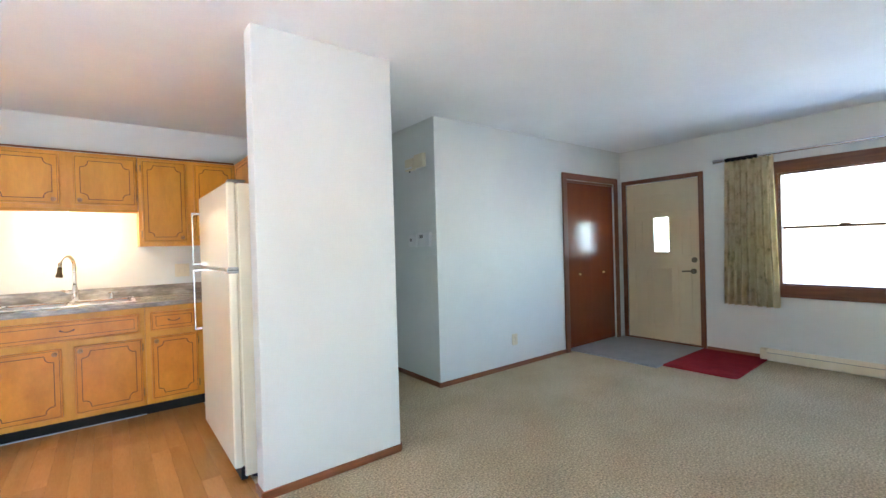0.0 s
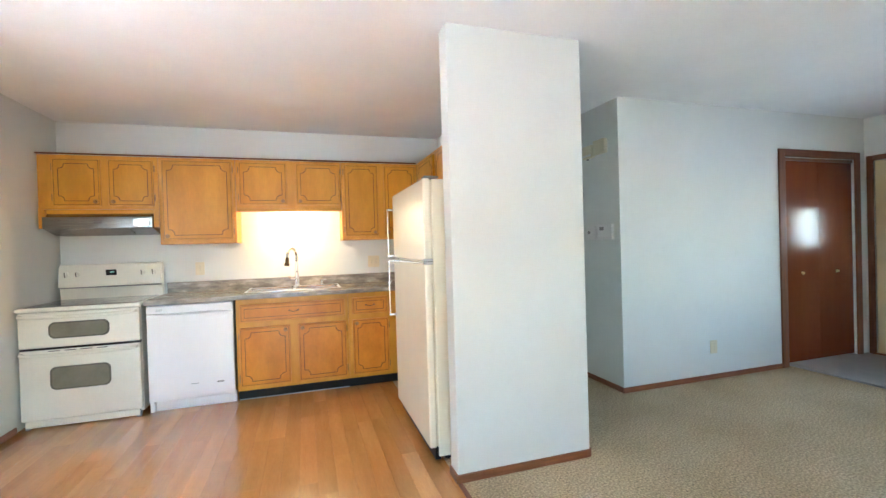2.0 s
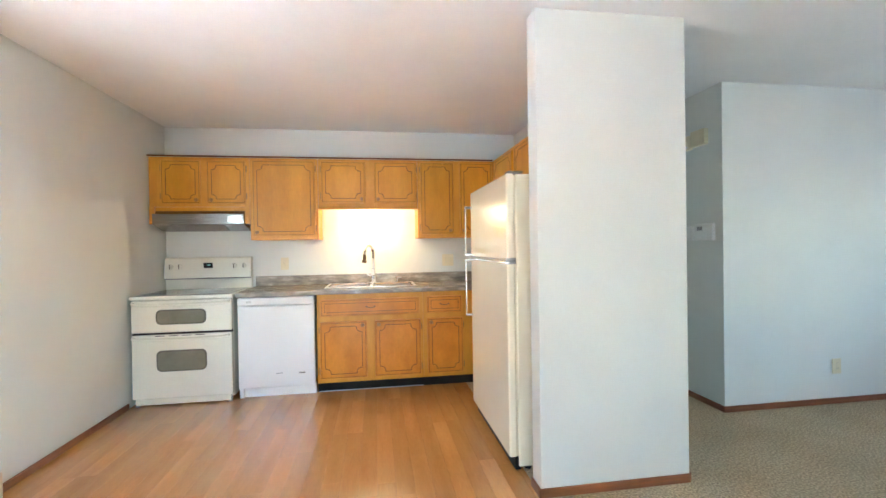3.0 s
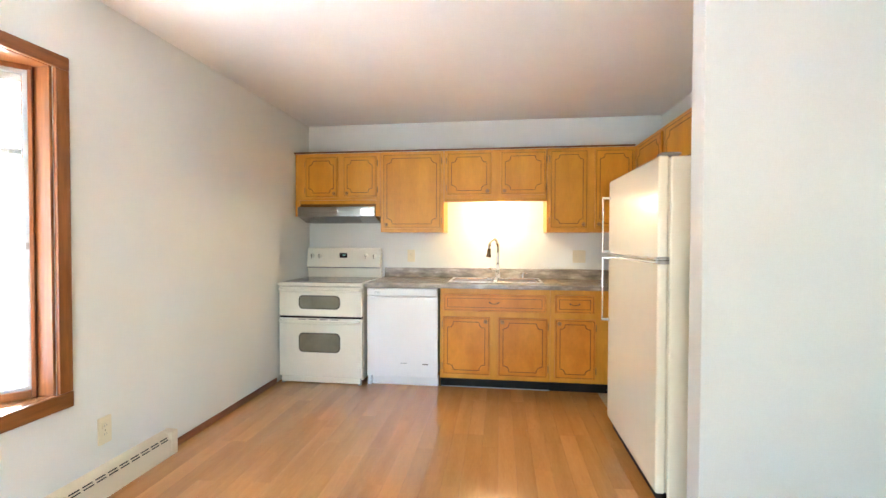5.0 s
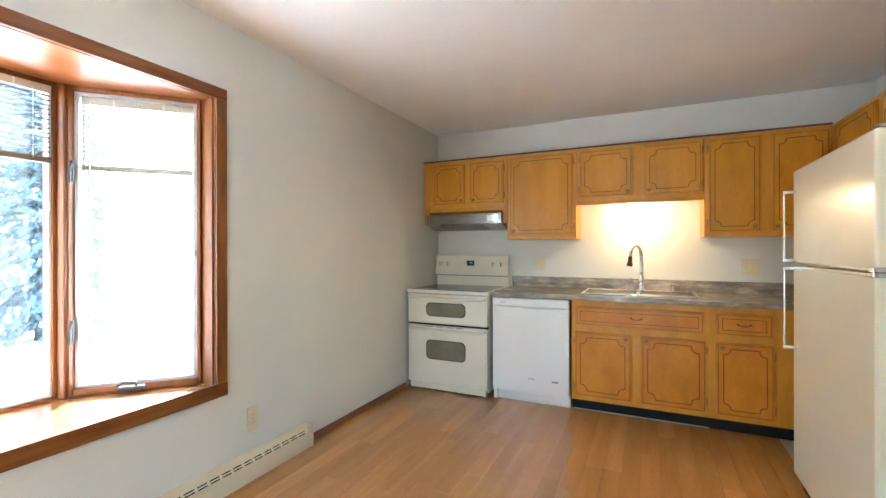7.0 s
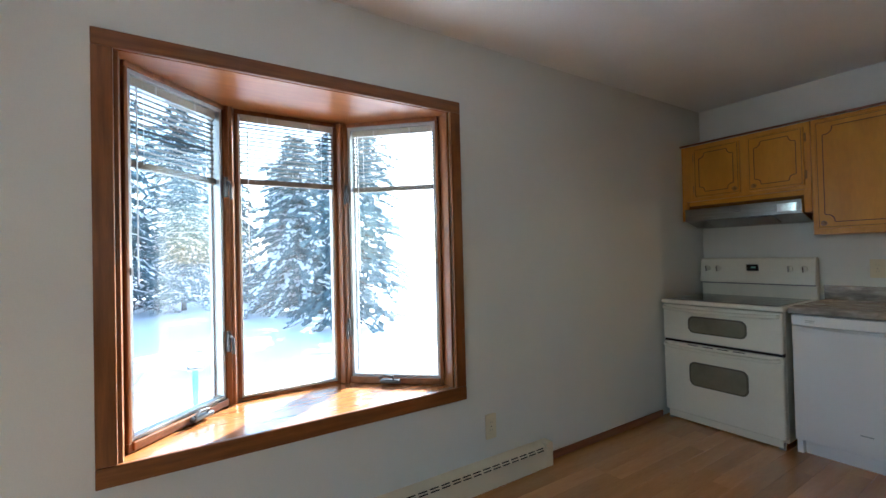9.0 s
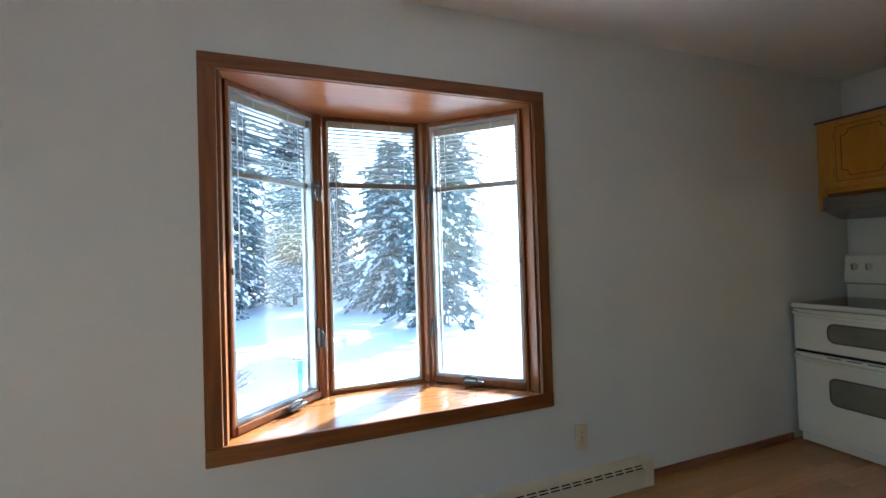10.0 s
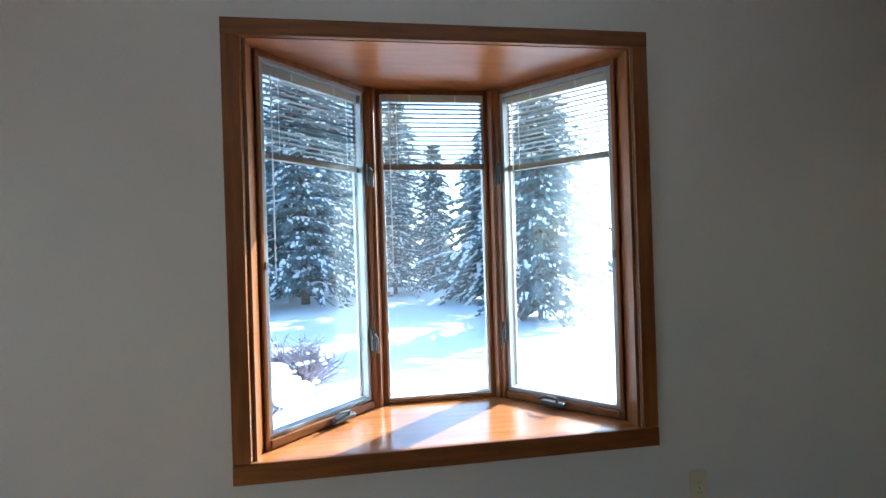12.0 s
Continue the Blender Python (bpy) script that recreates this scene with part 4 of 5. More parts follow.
# ---- baseboard heaters ----
def heater(m, length, slots, label):
    """Cream baseboard heater: back at y = 0, running along +x from its end."""
    o = thing("baseboard_heater", m, label, "heater", "baseboard heaters")
    bm = bmesh.new()
    prof = [(0, 0.0), (0, 0.142), (-0.022, 0.142), (-0.05, 0.128), (-0.066, 0.105), (-0.068, 0.10), (-0.068, 0.018), (-0.06, 0.012), (-0.06, 0.0)]
    l0 = [bm.verts.new((0.0, y, z)) for y, z in prof]
    l1 = [bm.verts.new((length, y, z)) for y, z in prof]
    bm.faces.new(l0), bm.faces.new(l1[::-1])
    for i in range(len(prof)):
        j = (i + 1) % len(prof)
        bm.faces.new((l0[i], l1[i], l1[j], l0[j]))
    part("casing", bm, M_HEAT, o)
    part("end_cap", B(-0.003, 0.05, -0.071, 0.0, 0.004, 0.145, 0.006), M_HEAT, o)
    shared = None
    if slots:
        x = 0.07
        while x < length - 0.08:
            for dz_, dy in ((0.119, -0.0585), (0.1075, -0.0655)):
                if shared is None:
                    shared = part("slot", B(0, 0.05, -0.0022, 0.0022, -0.0022, 0.0022), M_BLACK, o)
                    s = shared
                else:
                    s = new("slot", shared.data)
                    s.parent = o
                s.matrix_basis = pose(x, dy, dz_)
            x += 0.066
    else:
        part("slot_line", B(0.06, length - 0.05, -0.0685, -0.062, 0.098, 0.104), M_GASKET, o)
    return o


heater(pose(0, -1.965, 0.0, 0, 0, -90) @ Matrix.Diagonal((1, -1, 1, 1)), 2.9, True, "cream metal baseboard heater with vent slots under the bay window")
heater(pose(EAST, -3.19, 0.004, 0, 0, -90) @ Matrix.Diagonal((1, 1, 0.82, 1)), 2.4, False, "cream metal baseboard heater under the living room window")

# ---- front door ----
DX = EAST
dr = thing("door_1", pose(DX, (DY0 + DY1) / 2, 0), "closed cream panelled front door with a small pane", "door", "", "structure")
dt = Matrix.Translation((-DX, -(DY0 + DY1) / 2, 0))
GY0, GY1, GZ0, GZ1 = -2.255, -2.076, 1.13, 1.547


def dpart(name, bm, mat, label="", parent=None):
    ob = part(name, bm, mat, parent or dr, label)
    ob.matrix_basis = dt if parent is None else Matrix.Identity(4)
    return ob


lf_ = bmesh.new()
xa, xb = DX + 0.012, DX + 0.055
box(lf_, xa, xb, DY0 + 0.004, GY0, 0.035, DZ1 - 0.004), box(lf_, xa, xb, GY1, DY1 - 0.004, 0.02, DZ1 - 0.004), box(lf_, xa, xb, GY0, GY1, 0.02, GZ0), box(lf_, xa, xb, GY0, GY1, GZ1, DZ1 - 0.004)
leaf = dpart("leaf", lf_, M_DOOR)
mid = (DY0 + DY1) / 2


def moulding(y0, y1, z0, z1, r=0.008):
    return tube(bmesh.new(), [(xa, y0, z0), (xa, y1, z0), (xa, y1, z1), (xa, y0, z1)], r, 6, True)


for y0, y1, z0, z1 in ((mid - 0.34, mid - 0.24, 1.08, 1.52), (mid + 0.24, mid + 0.34, 1.08, 1.52), (mid - 0.34, mid - 0.19, 0.20, 0.92), (mid - 0.12, mid + 0.12, 0.20, 0.92), (mid + 0.19, mid + 0.34, 0.20, 0.92)):
    dpart("panel_moulding", moulding(y0, y1, z0, z1), M_DOOR, "", leaf)
arch = [(xa, mid - 0.34, 1.62), (xa, mid + 0.34, 1.62)] + [(xa, mid + 0.34 * math.cos(a), 1.70 + 0.14 * math.sin(a)) for a in [k * math.pi / 10 for k in range(11)]]
dpart("panel_moulding", tube(bmesh.new(), arch, 0.008, 6, True), M_DOOR, "", leaf)
dpart("pane_frame", moulding(GY0 - 0.008, GY1 + 0.008, GZ0 - 0.008, GZ1 + 0.008, 0.012), M_DOOR, "", leaf)
pn = dpart("pane", B(DX + 0.03, DX + 0.034, GY0, GY1, GZ0, GZ1), M_PANE, "", leaf)
pn.visible_shadow = False
k = cyl(bmesh.new(), (xa, -2.532, 0.897), (xa - 0.012, -2.532, 0.897), 0.032)
cyl(k, (xa - 0.012, -2.532, 0.897), (xa - 0.05, -2.532, 0.897), 0.011)
tube(k, [(xa - 0.05, -2.539, 0.897), (xa - 0.053, -2.484, 0.899), (xa - 0.05, -2.42, 0.895)], 0.009)
dpart("lever_handle", k, M_NICKEL, "dark nickel lever handle")
dpart("deadbolt", cyl(cyl(bmesh.new(), (xa, -2.540, 1.03), (xa - 0.014, -2.540, 1.03), 0.032, 0.028), (xa - 0.014, -2.540, 1.03), (xa - 0.03, -2.540, 1.03), 0.008), M_NICKEL, "round nickel deadbolt")
for y0, y1, z0, z1, mt in ((DY0 - 0.055, DY0, 0.004, DZ1 + 0.052, M_TRIM), (DY1, DY1 + 0.055, 0.004, DZ1 + 0.052, M_TRIM), (DY0, DY1, DZ1, DZ1 + 0.052, M_TRIM_Y)):
    dpart("casing", B(DX - 0.017, DX - 0.0005, y0, y1, z0, z1, 0.004), mt)
for y0, y1, z0, z1 in ((DY0 - 0.02, DY0, 0.0, DZ1), (DY1, DY1 + 0.02, 0.0, DZ1), (DY0, DY1, DZ1, DZ1 + 0.02)):
    dpart("jamb", B(DX + 0.0, DX + 0.14, y0, y1, z0, z1), M_TRIM)
dpart("threshold", B(DX - 0.02, DX + 0.14, DY0, DY1, 0.0, 0.034, 0.004), M_TRIM_Y)

# ---- closet with sliding doors ----
cl = thing("door_2", pose((CX0 + CX1) / 2, -1.645, 0), "closed glossy mahogany closet doors with brass pulls", "closet door", "", "structure")
ct = Matrix.Translation((-(CX0 + CX1) / 2, 1.645, 0))


def cpart(name, bm, mat, label="", parent=None):
    ob = part(name, bm, mat, parent or cl, label)
    ob.matrix_basis = ct if parent is None else Matrix.Identity(4)
    return ob


cm = (CX0 + CX1) / 2
for x0, x1, px in ((CX0 + 0.003, cm - 0.0005, 6.655), (cm + 0.0005, CX1 - 0.003, 7.15)):
    d = cpart("leaf", B(x0, x1, -1.625, -1.591, 0.03, CZ1 - 0.03, 0.001), M_CLOSET)
    cpart("pull", cyl(cyl(bmesh.new(), (px, -1.625, 0.888), (px, -1.631, 0.888), 0.015), (px, -1.631, 0.888), (px, -1.643, 0.888), 0.009, 0.012), M_BRASS, "small round brass pull", d)
for x0, x1, z0, z1, mt in ((CX0 - 0.08, CX0, 0.0, CZ1 + 0.075, M_TRIM), (CX1, CX1 + 0.075, 0.0, CZ1 + 0.075, M_TRIM), (CX0, CX1, CZ1, CZ1 + 0.075, M_TRIM_X)):
    cpart("casing", B(x0, x1, -1.663, -1.6455, z0, z1, 0.004), mt)
cpart("header_track", B(CX0, CX1, -1.637, -1.565, CZ1 - 0.03, CZ1 - 0.001, 0.002), M_TRIM_X)

# ---- living room window ----
wd = thing("window_2", pose(EAST, (WY0 + WY1) / 2, WZ0), "wide single-hung living room window with brown trim", "window", "", "structure")
wt = Matrix.Translation((-EAST, -(WY0 + WY1) / 2, -WZ0))


def wpart(name, bm, mat, label=""):
    ob = part(name, bm, mat, wd, label)
    ob.matrix_basis = wt
    return ob


TW = 0.12
for y0, y1, z0, z1, mt in ((WY0 - TW, WY1 + TW, WZ1, WZ1 + TW, M_TRIM_Y), (WY0 - TW, WY1 + TW, WZ0 - TW, WZ0, M_TRIM_Y), (WY0 - TW, WY0, WZ0, WZ1, M_TRIM), (WY1, WY1 + TW, WZ0, WZ1, M_TRIM)):
    cs = B(EAST - 0.018, EAST - 0.0005, y0, y1, z0, z1, 0.004)
    wpart("casing", cs, mt)
for y0, y1, z0, z1 in ((WY0, WY1, WZ0, WZ0 + 0.018), (WY0, WY1, WZ1 - 0.018, WZ1), (WY0, WY0 + 0.018, WZ0 + 0.018, WZ1 - 0.018), (WY1 - 0.018, WY1, WZ0 + 0.018, WZ1 - 0.018)):
    wpart("window_frame", B(EAST - 0.004, EAST + 0.13, y0, y1, z0, z1, 0.002), M_TRIM)
wpart("meeting_rail", B(EAST + 0.05, EAST + 0.08, WY0 + 0.018, WY1 - 0.018, 1.350, 1.377, 0.003), M_TRIM_Y)
for y in (-3.85, -4.8):
    wpart("latch", B(EAST + 0.04, EAST + 0.06, y - 0.04, y + 0.04, 1.377, 1.391, 0.004), M_BRONZE)
for z0, z1 in ((WZ0 + 0.018, 1.350), (1.377, WZ1 - 0.018)):
    p = wpart("pane", B(EAST + 0.062, EAST + 0.066, WY0 + 0.018, WY1 - 0.018, z0, z1), M_PANE_T)
    p.visible_shadow = False

rod = thing("curtain_rod", pose(EAST - 0.09, -2.845, 2.112), "metal curtain rod with a dark sleeve above the window", "curtain rod")
part("rod", cyl(bmesh.new(), (0, 0, 0), (0, -2.75, 0), 0.011), M_CHROME, rod)
part("inner_rod", cyl(bmesh.new(), (0.05, -0.30, 0.012), (0.05, -2.75, 0.012), 0.009), M_CHROME, rod)
part("sleeve", cyl(bmesh.new(), (0, -0.07, 0), (0, -0.36, 0), 0.021), M_BLACK, rod, "dark sleeve on the rod")
part("finial", cyl(cyl(bmesh.new(), (0, 0.045, 0), (0, -0.01, 0), 0.024, 0.02), (0, -0.01, 0), (0, -0.05, 0), 0.02, 0.013), M_CHROME, rod)
for y in (-0.40, -2.6):
    part("bracket", cyl(B(0.082, 0.0895, y - 0.012, y + 0.012, -0.03, 0.03, 0.002), (0, y, 0), (0.085, y, 0), 0.007), M_CHROME, rod)


def curtain(y0, y1, z0, z1, label):
    o = thing("curtain", pose(EAST - 0.09, (y0 + y1) / 2, z0), label, "curtain")
    bm = bmesh.new()
    rows = []
    n, k = 90, 16
    for j in range(k + 1):
        v = j / k
        row = []
        for i in range(n + 1):
            u = i / n
            amp = 0.012 + 0.022 * (1 - v) ** 0.7
            x = amp * math.sin(u * 2 * math.pi * 7.5 + 0.8 * math.sin(u * 9) + 0.6 * (1 - v) * math.sin(u * 5)) + 0.008 * noise.noise((u * 6, v * 2, 3.1))
            spread = 1.0 + 0.16 * (1 - v)
            y = (u - 0.5) * (y1 - y0) * spread + 0.006 * noise.noise((u * 9, v * 3, 1.0))
            row.append(bm.verts.new((x, y, v * (z1 - z0) + (0.006 * noise.noise((u * 5, 2.0, 7.7)) if j == 0 else 0))))
        rows.append(row)
    for a, b in zip(rows, rows[1:]):
        for i in range(n):
            bm.faces.new((a[i], a[i + 1], b[i + 1], b[i]))
    bmesh.ops.solidify(bm, geom=bm.faces[:], thickness=0.002)
    part("fabric", bm, M_CURTAIN, o)
    for i in range(9):
        y = (i / 8 - 0.5) * (y1 - y0) * 0.95
        part("tab", tube(bmesh.new(), [(0.016 * math.cos(a), y, z1 - z0 - 0.006 + 0.018 * math.sin(a) + 0.006) for a in [q * math.pi / 5 for q in range(10)]], 0.003, 5, True), M_CURTAIN, o)
    return o


curtain(-3.345, -2.91, 0.56, 2.095, "short gathered yellow-beige printed curtain drawn to the side")

# ---- mat ----
mt_ = thing("door_mat", pose(7.11, -2.915, 0.0, 0, 0, 2), "dark red pile mat on the carpet by the door", "mat")
bm = rounded_panel(-0.52, 0.50, -0.34, 0.34, 0.0, 0.016, 0.05, 5)
bm.transform(Matrix.Rotation(radians(-90), 4, "X"))
bm.transform(Matrix.Translation((0, 0, 0.016)))
bmesh.ops.subdivide_edges(bm, edges=bm.edges[:], cuts=1)
part("mat_top", bm, M_MAT, mt_)
tb = [(x * 0.985, y * 0.985, 0.008) for x, y in ((-0.53, -0.30), (-0.48, -0.345), (0.46, -0.345), (0.51, -0.30), (0.51, 0.30), (0.46, 0.345), (-0.48, 0.345), (-0.53, 0.30))]
part("bound_edge", tube(bmesh.new(), tb, 0.009, 6, True), M_MAT, mt_)


# ---- glazed door, unseen, added for light from the south ----
gd = thing("door_3", pose((PX0 + PX1) / 2, SOUTH, 0), "unseen glazed door added to let in daylight from the south", "door", "", "structure")
gw = (PX1 - PX0) / 2
fr3 = B(-gw, gw, -0.12, 0.016, -0.009, 0.05, 0.003)
box(fr3, -gw, gw, -0.12, 0.016, PZ1 - 0.045, PZ1, 0.003), box(fr3, -gw, -gw + 0.045, -0.12, 0.016, 0.05, PZ1 - 0.045, 0.003), box(fr3, gw - 0.045, gw, -0.12, 0.016, 0.05, PZ1 - 0.045, 0.003), box(fr3, -0.03, 0.03, -0.08, -0.01, 0.05, PZ1 - 0.045, 0.003)
part("door_frame", fr3, M_TRIM, gd)
for x0, x1 in ((-gw + 0.045, -0.03), (0.03, gw - 0.045)):
    p3 = part("pane", B(x0, x1, -0.045, -0.041, 0.05, PZ1 - 0.045), M_PANE_T, gd)
    p3.visible_shadow = False


# ---- outside ----
GZ = -0.62
bm = bmesh.new()
N = 60
grid = []
for i in range(N + 1):
    row = []
    for j in range(N + 1):
        a, b = i / N * 2 - 1, j / N * 2 - 1
        x, y = 3 + 400 * a * abs(a) ** 1.6, -3 + 400 * b * abs(b) ** 1.6
        inside = -0.9 < x < 8.3 and -7 < y < 1.6
        d = math.hypot(x - 3, y + 3)
        z = GZ + (0 if inside else 0.10 * noise.noise((x * 0.25, y * 0.25, 0)) + 0.35 * noise.noise((x * 0.05, y * 0.05, 4)) * min(1, d / 30))
        row.append(bm.verts.new((x, y, z)))
    grid.append(row)
for i in range(N):
    for j in range(N):
        bm.faces.new((grid[i][j], grid[i + 1][j], grid[i + 1][j + 1], grid[i][j + 1]))
setting("ground", bm, M_SNOW, "sunlit snow-covered yard", "snow")
setting("outer_foundation", B(-0.14, EAST + 0.14, SOUTH - 0.12, 1.02, GZ - 0.2, -0.121), M_SIDING, "house foundation below the floor", "foundation")


def spruce(m, seed, height, radius, label, low=0.06, snow=1.0):
    """A spruce: tapered trunk, whorls of drooping limbs with needle sprays, and snow lying on them."""
    rnd = random.Random(seed)
    o = thing("spruce_tree", m, label, "tree", "snowy spruces of the yard")
    part("trunk", cyl(bmesh.new(), (0, 0, -0.2), (0, 0, height * 0.97), height * 0.017, 0.01, 10), M_BARK, o)
    nv, nf, sv, sf = [], [], [], []

    def quad(vs, fs, c, u, v):
        k = len(vs)
        vs.extend([c - u - v * 0.4, c + u * 0.4 - v, c + u + v * 0.3, c - u * 0.5 + v])
        fs.append((k, k + 1, k + 2, k + 3))
    limbs = bmesh.new()
    z = height * low
    while z < height * 0.985:
        t = z / height
        reach = radius * (1 - t) ** 0.72 * (0.72 + 0.5 * rnd.random()) + 0.12
        count = rnd.randint(6, 9)
        a0 = rnd.random() * 6.28
        for k in range(count):
            a = a0 + k * 6.283 / count + rnd.uniform(-0.3, 0.3)
            ln = reach * rnd.choice((0.45, 0.6, 0.8, 0.95, 1.1, 1.25))
            zz = z + rnd.uniform(-0.28, 0.28) * (1 - t)
            dirv = Vector((math.cos(a), math.sin(a), 0))
            sidev = Vector((-math.sin(a), math.cos(a), 0))
            droop = rnd.uniform(0.10, 0.60) * (1.1 - t)
            tip = dirv * ln + Vector((0, 0, zz - droop * ln + 0.05 * ln))
            if ln > 0.6:
                cyl(limbs, (0, 0, zz), tip, 0.012 + 0.012 * (1 - t), 0.004, 5)
            steps = max(4, int(ln / 0.085))
            for s in range(1, steps + 1):
                u = s / steps
                p = dirv * (ln * u) + Vector((0, 0, zz - droop * ln * u * u + 0.06 * ln * math.sin(3 * u)))
                wide = 0.30 * ln * (1 - u) * 0.55 + 0.10
                for q in range(5):
                    off = sidev * rnd.uniform(-wide, wide)
                    c = p + off + Vector((0, 0, rnd.uniform(-0.07, 0.03) - abs(off.length) * 0.18))
                    size = rnd.uniform(0.06, 0.14)
                    ax = (dirv * rnd.uniform(0.3, 1) + sidev * rnd.uniform(-0.8, 0.8) + Vector((0, 0, rnd.uniform(-0.9, 0.0)))).normalized() * size
                    bx = ax.cross(Vector((rnd.uniform(-1, 1), rnd.uniform(-1, 1), rnd.uniform(-0.3, 1)))).normalized() * size * rnd.uniform(0.25, 0.5)
                    quad(nv, nf, c, ax, bx)
                for q in range(rnd.choice((0, 1, 1, 2, 2)) if rnd.random() < 0.8 * snow else 0):
                    sz = rnd.uniform(0.04, 0.105) * (0.4 + 0.6 * snow)
                    c = p + sidev * rnd.uniform(-wide, wide) * 0.7 + Vector((0, 0, 0.045))
                    quad(sv, sf, c, (dirv + Vector((0, 0, -droop * u * 1.3))).normalized() * sz * 1.5, sidev * sz * 0.75 + Vector((0, 0, rnd.uniform(-0.03, 0.03))))
                    quad(sv, sf, c + Vector((0, 0, -0.025)), dirv * sz * 0.9 + Vector((0, 0, -0.06)), sidev * sz * 0.9)
        z += (height * 0.021 + 0.05) * rnd.uniform(0.5, 1.5)
    part("limbs", limbs, M_BARK, o)
    for nm, vs, fs, mt, lab in (("needles", nv, nf, M_NEEDLE, "dark blue-green needle sprays"), ("snow_cover", sv, sf, M_SNOW, "snow lying on the branches")):
        me = bpy.data.meshes.new(nm)
        me.from_pydata([tuple(v) for v in vs], [], fs)
        me.materials.append(mt)
        ob = new(nm, me)
        ob.parent = o
        tagged(ob, lab, kind="stuff")
    return o


TREE = "tall dark spruce laden with snow in the yard"
s1 = spruce(pose(-9.7, 0.56, GZ), 3, 6.8, 1.6, TREE, 0.05, 0.45)
s2 = spruce(pose(-14.2, 0.35, GZ), 8, 6.4, 2.7, TREE, 0.07)
s3 = spruce(pose(-15.2, -6.6, GZ), 5, 10.5, 3.2, TREE, 0.09, 0.75)
random.seed(4)
for k, (x, y, s, src) in enumerate(((-17.5, -3.2, 0.55, s3), (-13.0, -9.6, 1.0, s2), (-19.5, -11.5, 1.15, s3), (-20, 1.5, 0.7, s3), (-16.5, -13.5, 0.9, s1),
                                     (-22.5, -6.5, 1.3, s3), (-22.5, -14, 1.4, s2), (-19.5, -1.2, 0.5, s2), (-18.5, -10.2, 1.2, s2), (-23, 5.5, 1.3, s3), (-11.5, -14.5, 1.0, s3), (-31, -9, 1.5, s3), (-30, 8, 1.5, s3), (-34, 0.5, 1.5, s1), (-38, -2.5, 1.6, s3), (-27, -19, 1.4, s2), (-18.5, -8.2, 1.0, s1))):
    copy_thing(src, pose(x, y, GZ, 0, 0, random.uniform(0, 360)) @ Matrix.Diagonal((s, s, s * random.uniform(0.9, 1.15), 1)))


def bush(m, seed, radius, height, twiggy, label):
    rnd = random.Random(seed)
    o = thing("shrub", m, label, "shrub")
    tw = bmesh.new()
    caps = bmesh.new()
    for k in range(240 if twiggy else 70):
        a, r = rnd.random() * 6.28, radius * rnd.uniform(0.3, 1)
        h = height * rnd.uniform(0.55, 1.0) * (1 - 0.4 * (r / radius) ** 2)
        p1 = Vector((r * 0.4 * math.cos(a), r * 0.4 * math.sin(a), h * 0.5))
        p2 = Vector((r * math.cos(a), r * math.sin(a), h))
        tube(tw, [(0.3 * p1.x, 0.3 * p1.y, 0), p1, p2], 0.006, 4)
        for q in range(5):
            c = p1.lerp(p2, rnd.uniform(0.2, 1))
            d = Vector((rnd.uniform(-1, 1), rnd.uniform(-1, 1), rnd.uniform(0, 1))).normalized() * 0.16 * height / 0.7
            tube(tw, [c, c + d], 0.0035, 3)
        if rnd.random() < (0.25 if twiggy else 0.8):
            s = rnd.uniform(0.02, 0.045) if twiggy else rnd.uniform(0.07, 0.16)
            mm = Matrix.Translation(p2 + Vector((0, 0, -s * 0.1))) @ Matrix.Diagonal((1.25, 1.15, 0.62, 1))
            bmesh.ops.create_icosphere(caps, subdivisions=2, radius=s, matrix=mm)
    for v in caps.verts:
        v.co += v.co.normalized() * 0.02 * noise.noise(v.co * 9)
    t_ = part("twigs", tw, M_TWIG, o)
    c_ = part("snow_cover", caps, M_SNOW, o, "rounded lumps of snow")
    return o


bush(pose(-4.3, -4.80, GZ), 2, 0.66, 0.80, True, "purplish-grey twiggy leafless shrub dusted with snow")
bush(pose(-3.7, -5.0, GZ), 6, 0.45, 0.6, False, "low twiggy shrub buried under thick snow")

rl = thing("deck_railing", pose(-5.8, -5.58, GZ), "snow-topped grey wooden railing post in the yard", "railing")
part("post", B(-0.05, 0.05, -0.05, 0.05, 0, 1.25, 0.006), M_DECK, rl)
part("post_cap", B(-0.07, 0.07, -0.07, 0.07, 1.25, 1.28, 0.006), M_DECK, rl)
part("rail", B(-0.02, 0.02, -1.6, -0.05, 0.95, 1.04, 0.004), M_DECK, rl)
part("rail", B(-0.02, 0.02, -1.6, -0.05, 0.35, 0.44, 0.004), M_DECK, rl)
part("snow_cover", B(-0.075, 0.075, -0.075, 0.075, 1.28, 1.36, 0.03, 3), M_SNOW, rl)

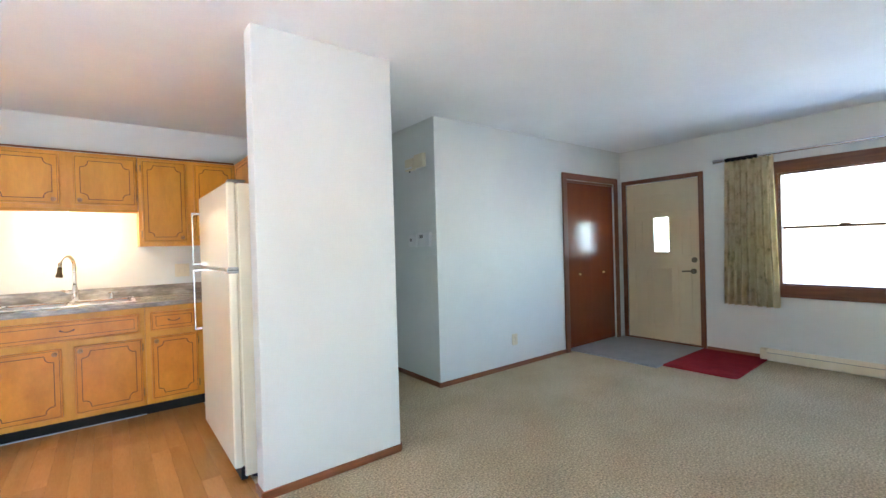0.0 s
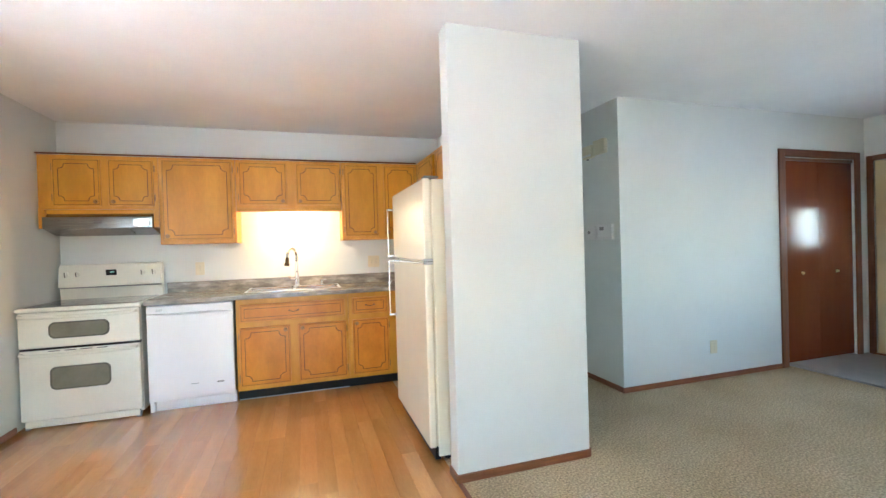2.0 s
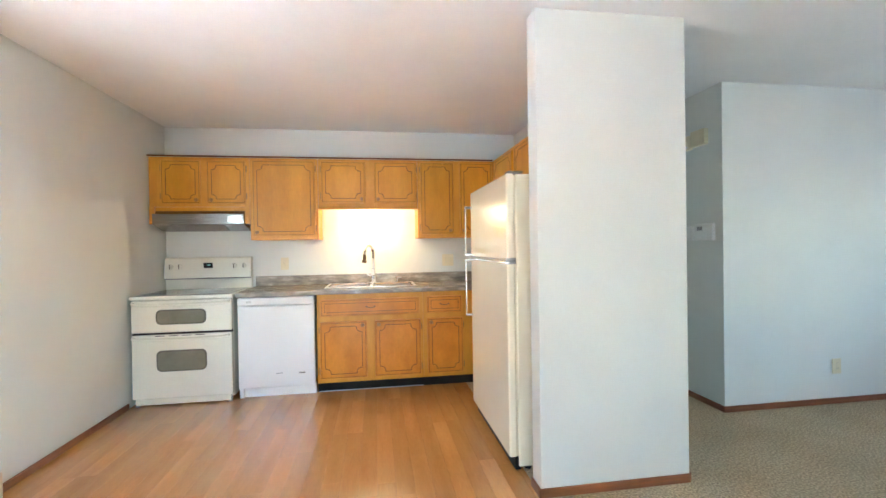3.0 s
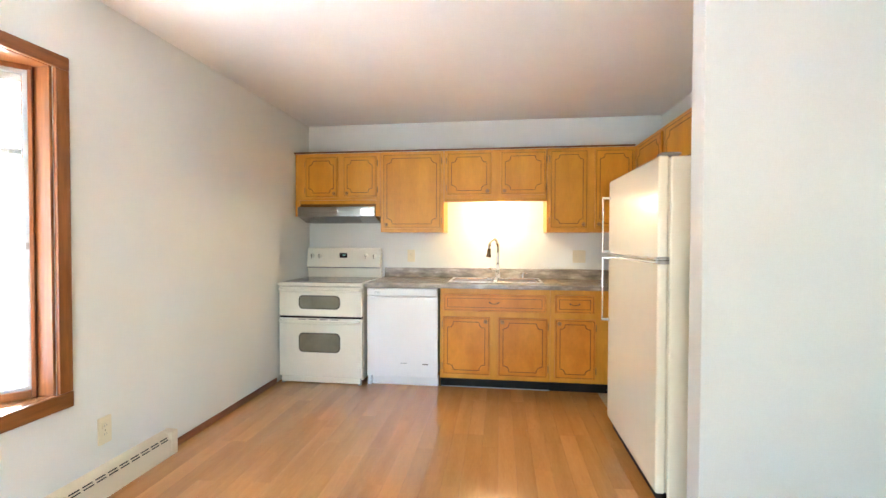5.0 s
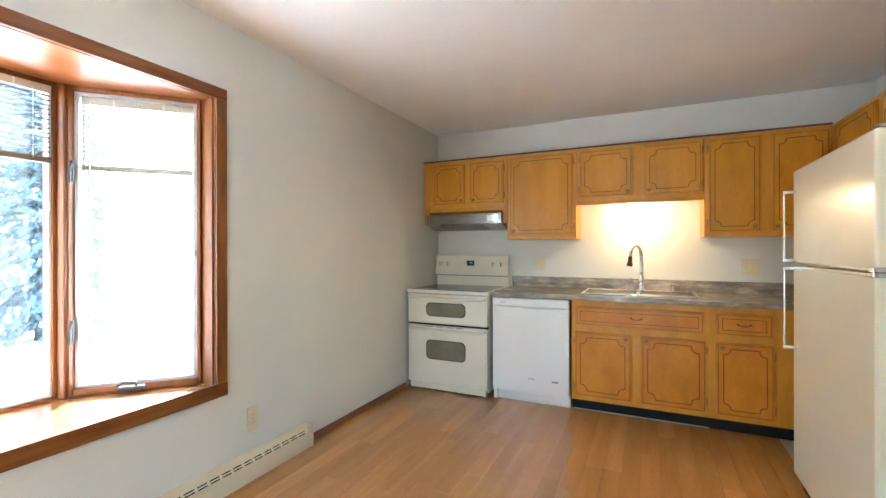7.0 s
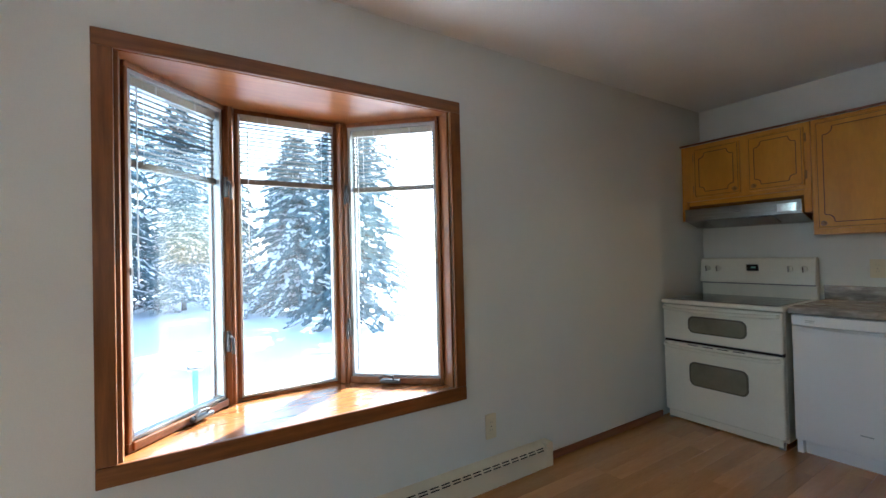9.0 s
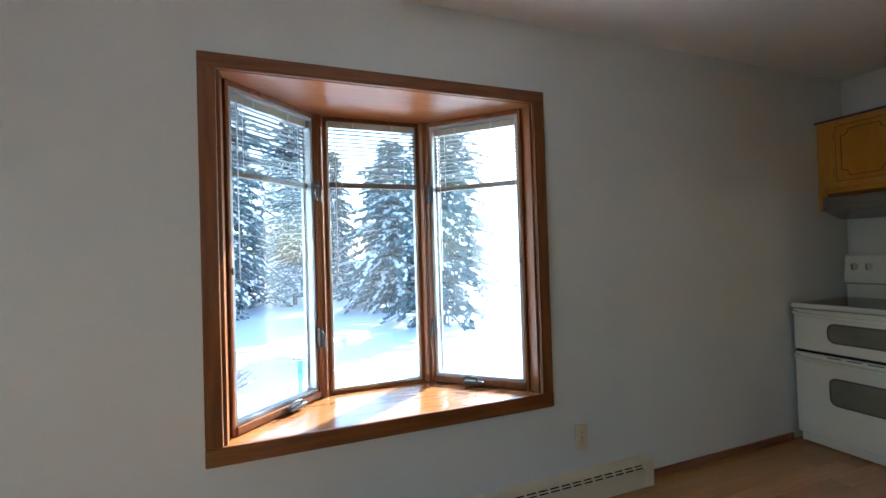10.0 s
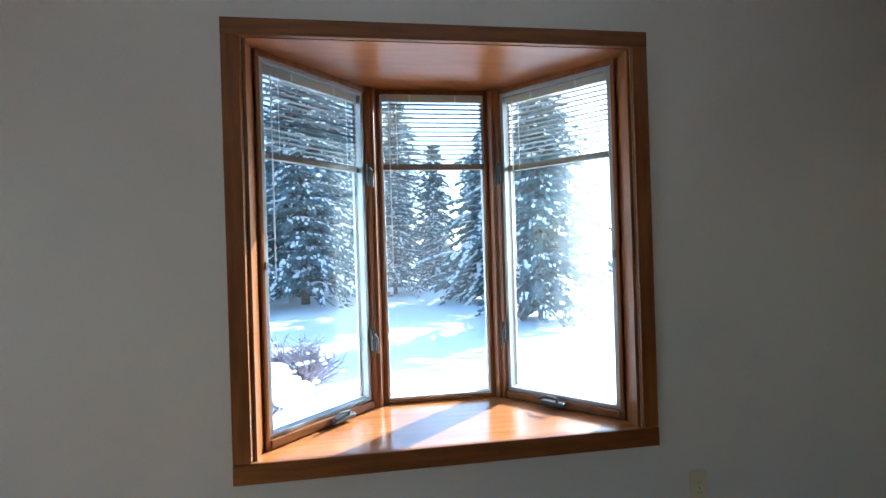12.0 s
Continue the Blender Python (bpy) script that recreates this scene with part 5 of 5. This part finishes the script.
yp = thing("feeder_post", pose(-3.15, -3.63, GZ), "thin blue-grey yard post topped with a snowy feeder", "bird feeder")
part("post", B(-0.025, 0.025, -0.025, 0.025, 0, 0.80, 0.004), M_POST, yp)
part("tray", B(-0.07, 0.07, -0.07, 0.07, 0.80, 0.82, 0.004), M_DECK, yp)
part("snow_cover", B(-0.065, 0.065, -0.065, 0.065, 0.82, 0.90, 0.03, 3), M_SNOW, yp, "cushion of snow")
for sx in (-1, 1):
    part("upright", B(sx * 0.05 - 0.006, sx * 0.05 + 0.006, -0.006, 0.006, 0.82, 0.97), M_DECK, yp)
part("roof", B(-0.085, 0.085, -0.07, 0.07, 0.97, 0.995, 0.005), M_DECK, yp)
part("roof_snow", B(-0.08, 0.08, -0.065, 0.065, 0.995, 1.04, 0.018, 3), M_SNOW, yp)


# ---- plank floor ----
PW = 0.098
rnd = random.Random(11)
floor_ob = bpy.data.objects["floor_base"]
shared = {}
col = 0
x = 0.0
while x < 2.775:
    wdt = min(PW, 2.776 - x)
    y = SOUTH + rnd.uniform(-0.9, 0)
    while y < -0.001:
        ln = rnd.choice((0.62, 0.8, 0.98, 1.16))
        y0, y1 = max(y, SOUTH), min(y + ln, 0.0)
        y += ln
        if y1 - y0 < 0.03:
            continue
        key = (round(wdt, 3), round(y1 - y0, 3))
        if key not in shared:
            hw_, hl = wdt / 2 - 0.0003, (y1 - y0) / 2 - 0.0003
            pb = bmesh.new()
            lo = [pb.verts.new((sx * hw_, sy * hl, -0.008)) for sx, sy in ((-1, -1), (1, -1), (1, 1), (-1, 1))]
            up = [pb.verts.new((sx * hw_, sy * hl, -0.0003)) for sx, sy in ((-1, -1), (1, -1), (1, 1), (-1, 1))]
            ins = [pb.verts.new((sx * (hw_ - 0.0006), sy * (hl - 0.0006), 0.0)) for sx, sy in ((-1, -1), (1, -1), (1, 1), (-1, 1))]
            pb.faces.new(ins)
            for u, v in ((lo, up), (up, ins)):
                for q in range(4):
                    pb.faces.new((u[q], u[(q + 1) % 4], v[(q + 1) % 4], v[q]))
            shared[key] = mesh_of("plank", pb, M_PLANK, False)
        ob = new("plank", shared[key])
        ob.parent = floor_ob
        ob.matrix_basis = pose(x + wdt / 2, (y0 + y1) / 2, 0)
    x += PW
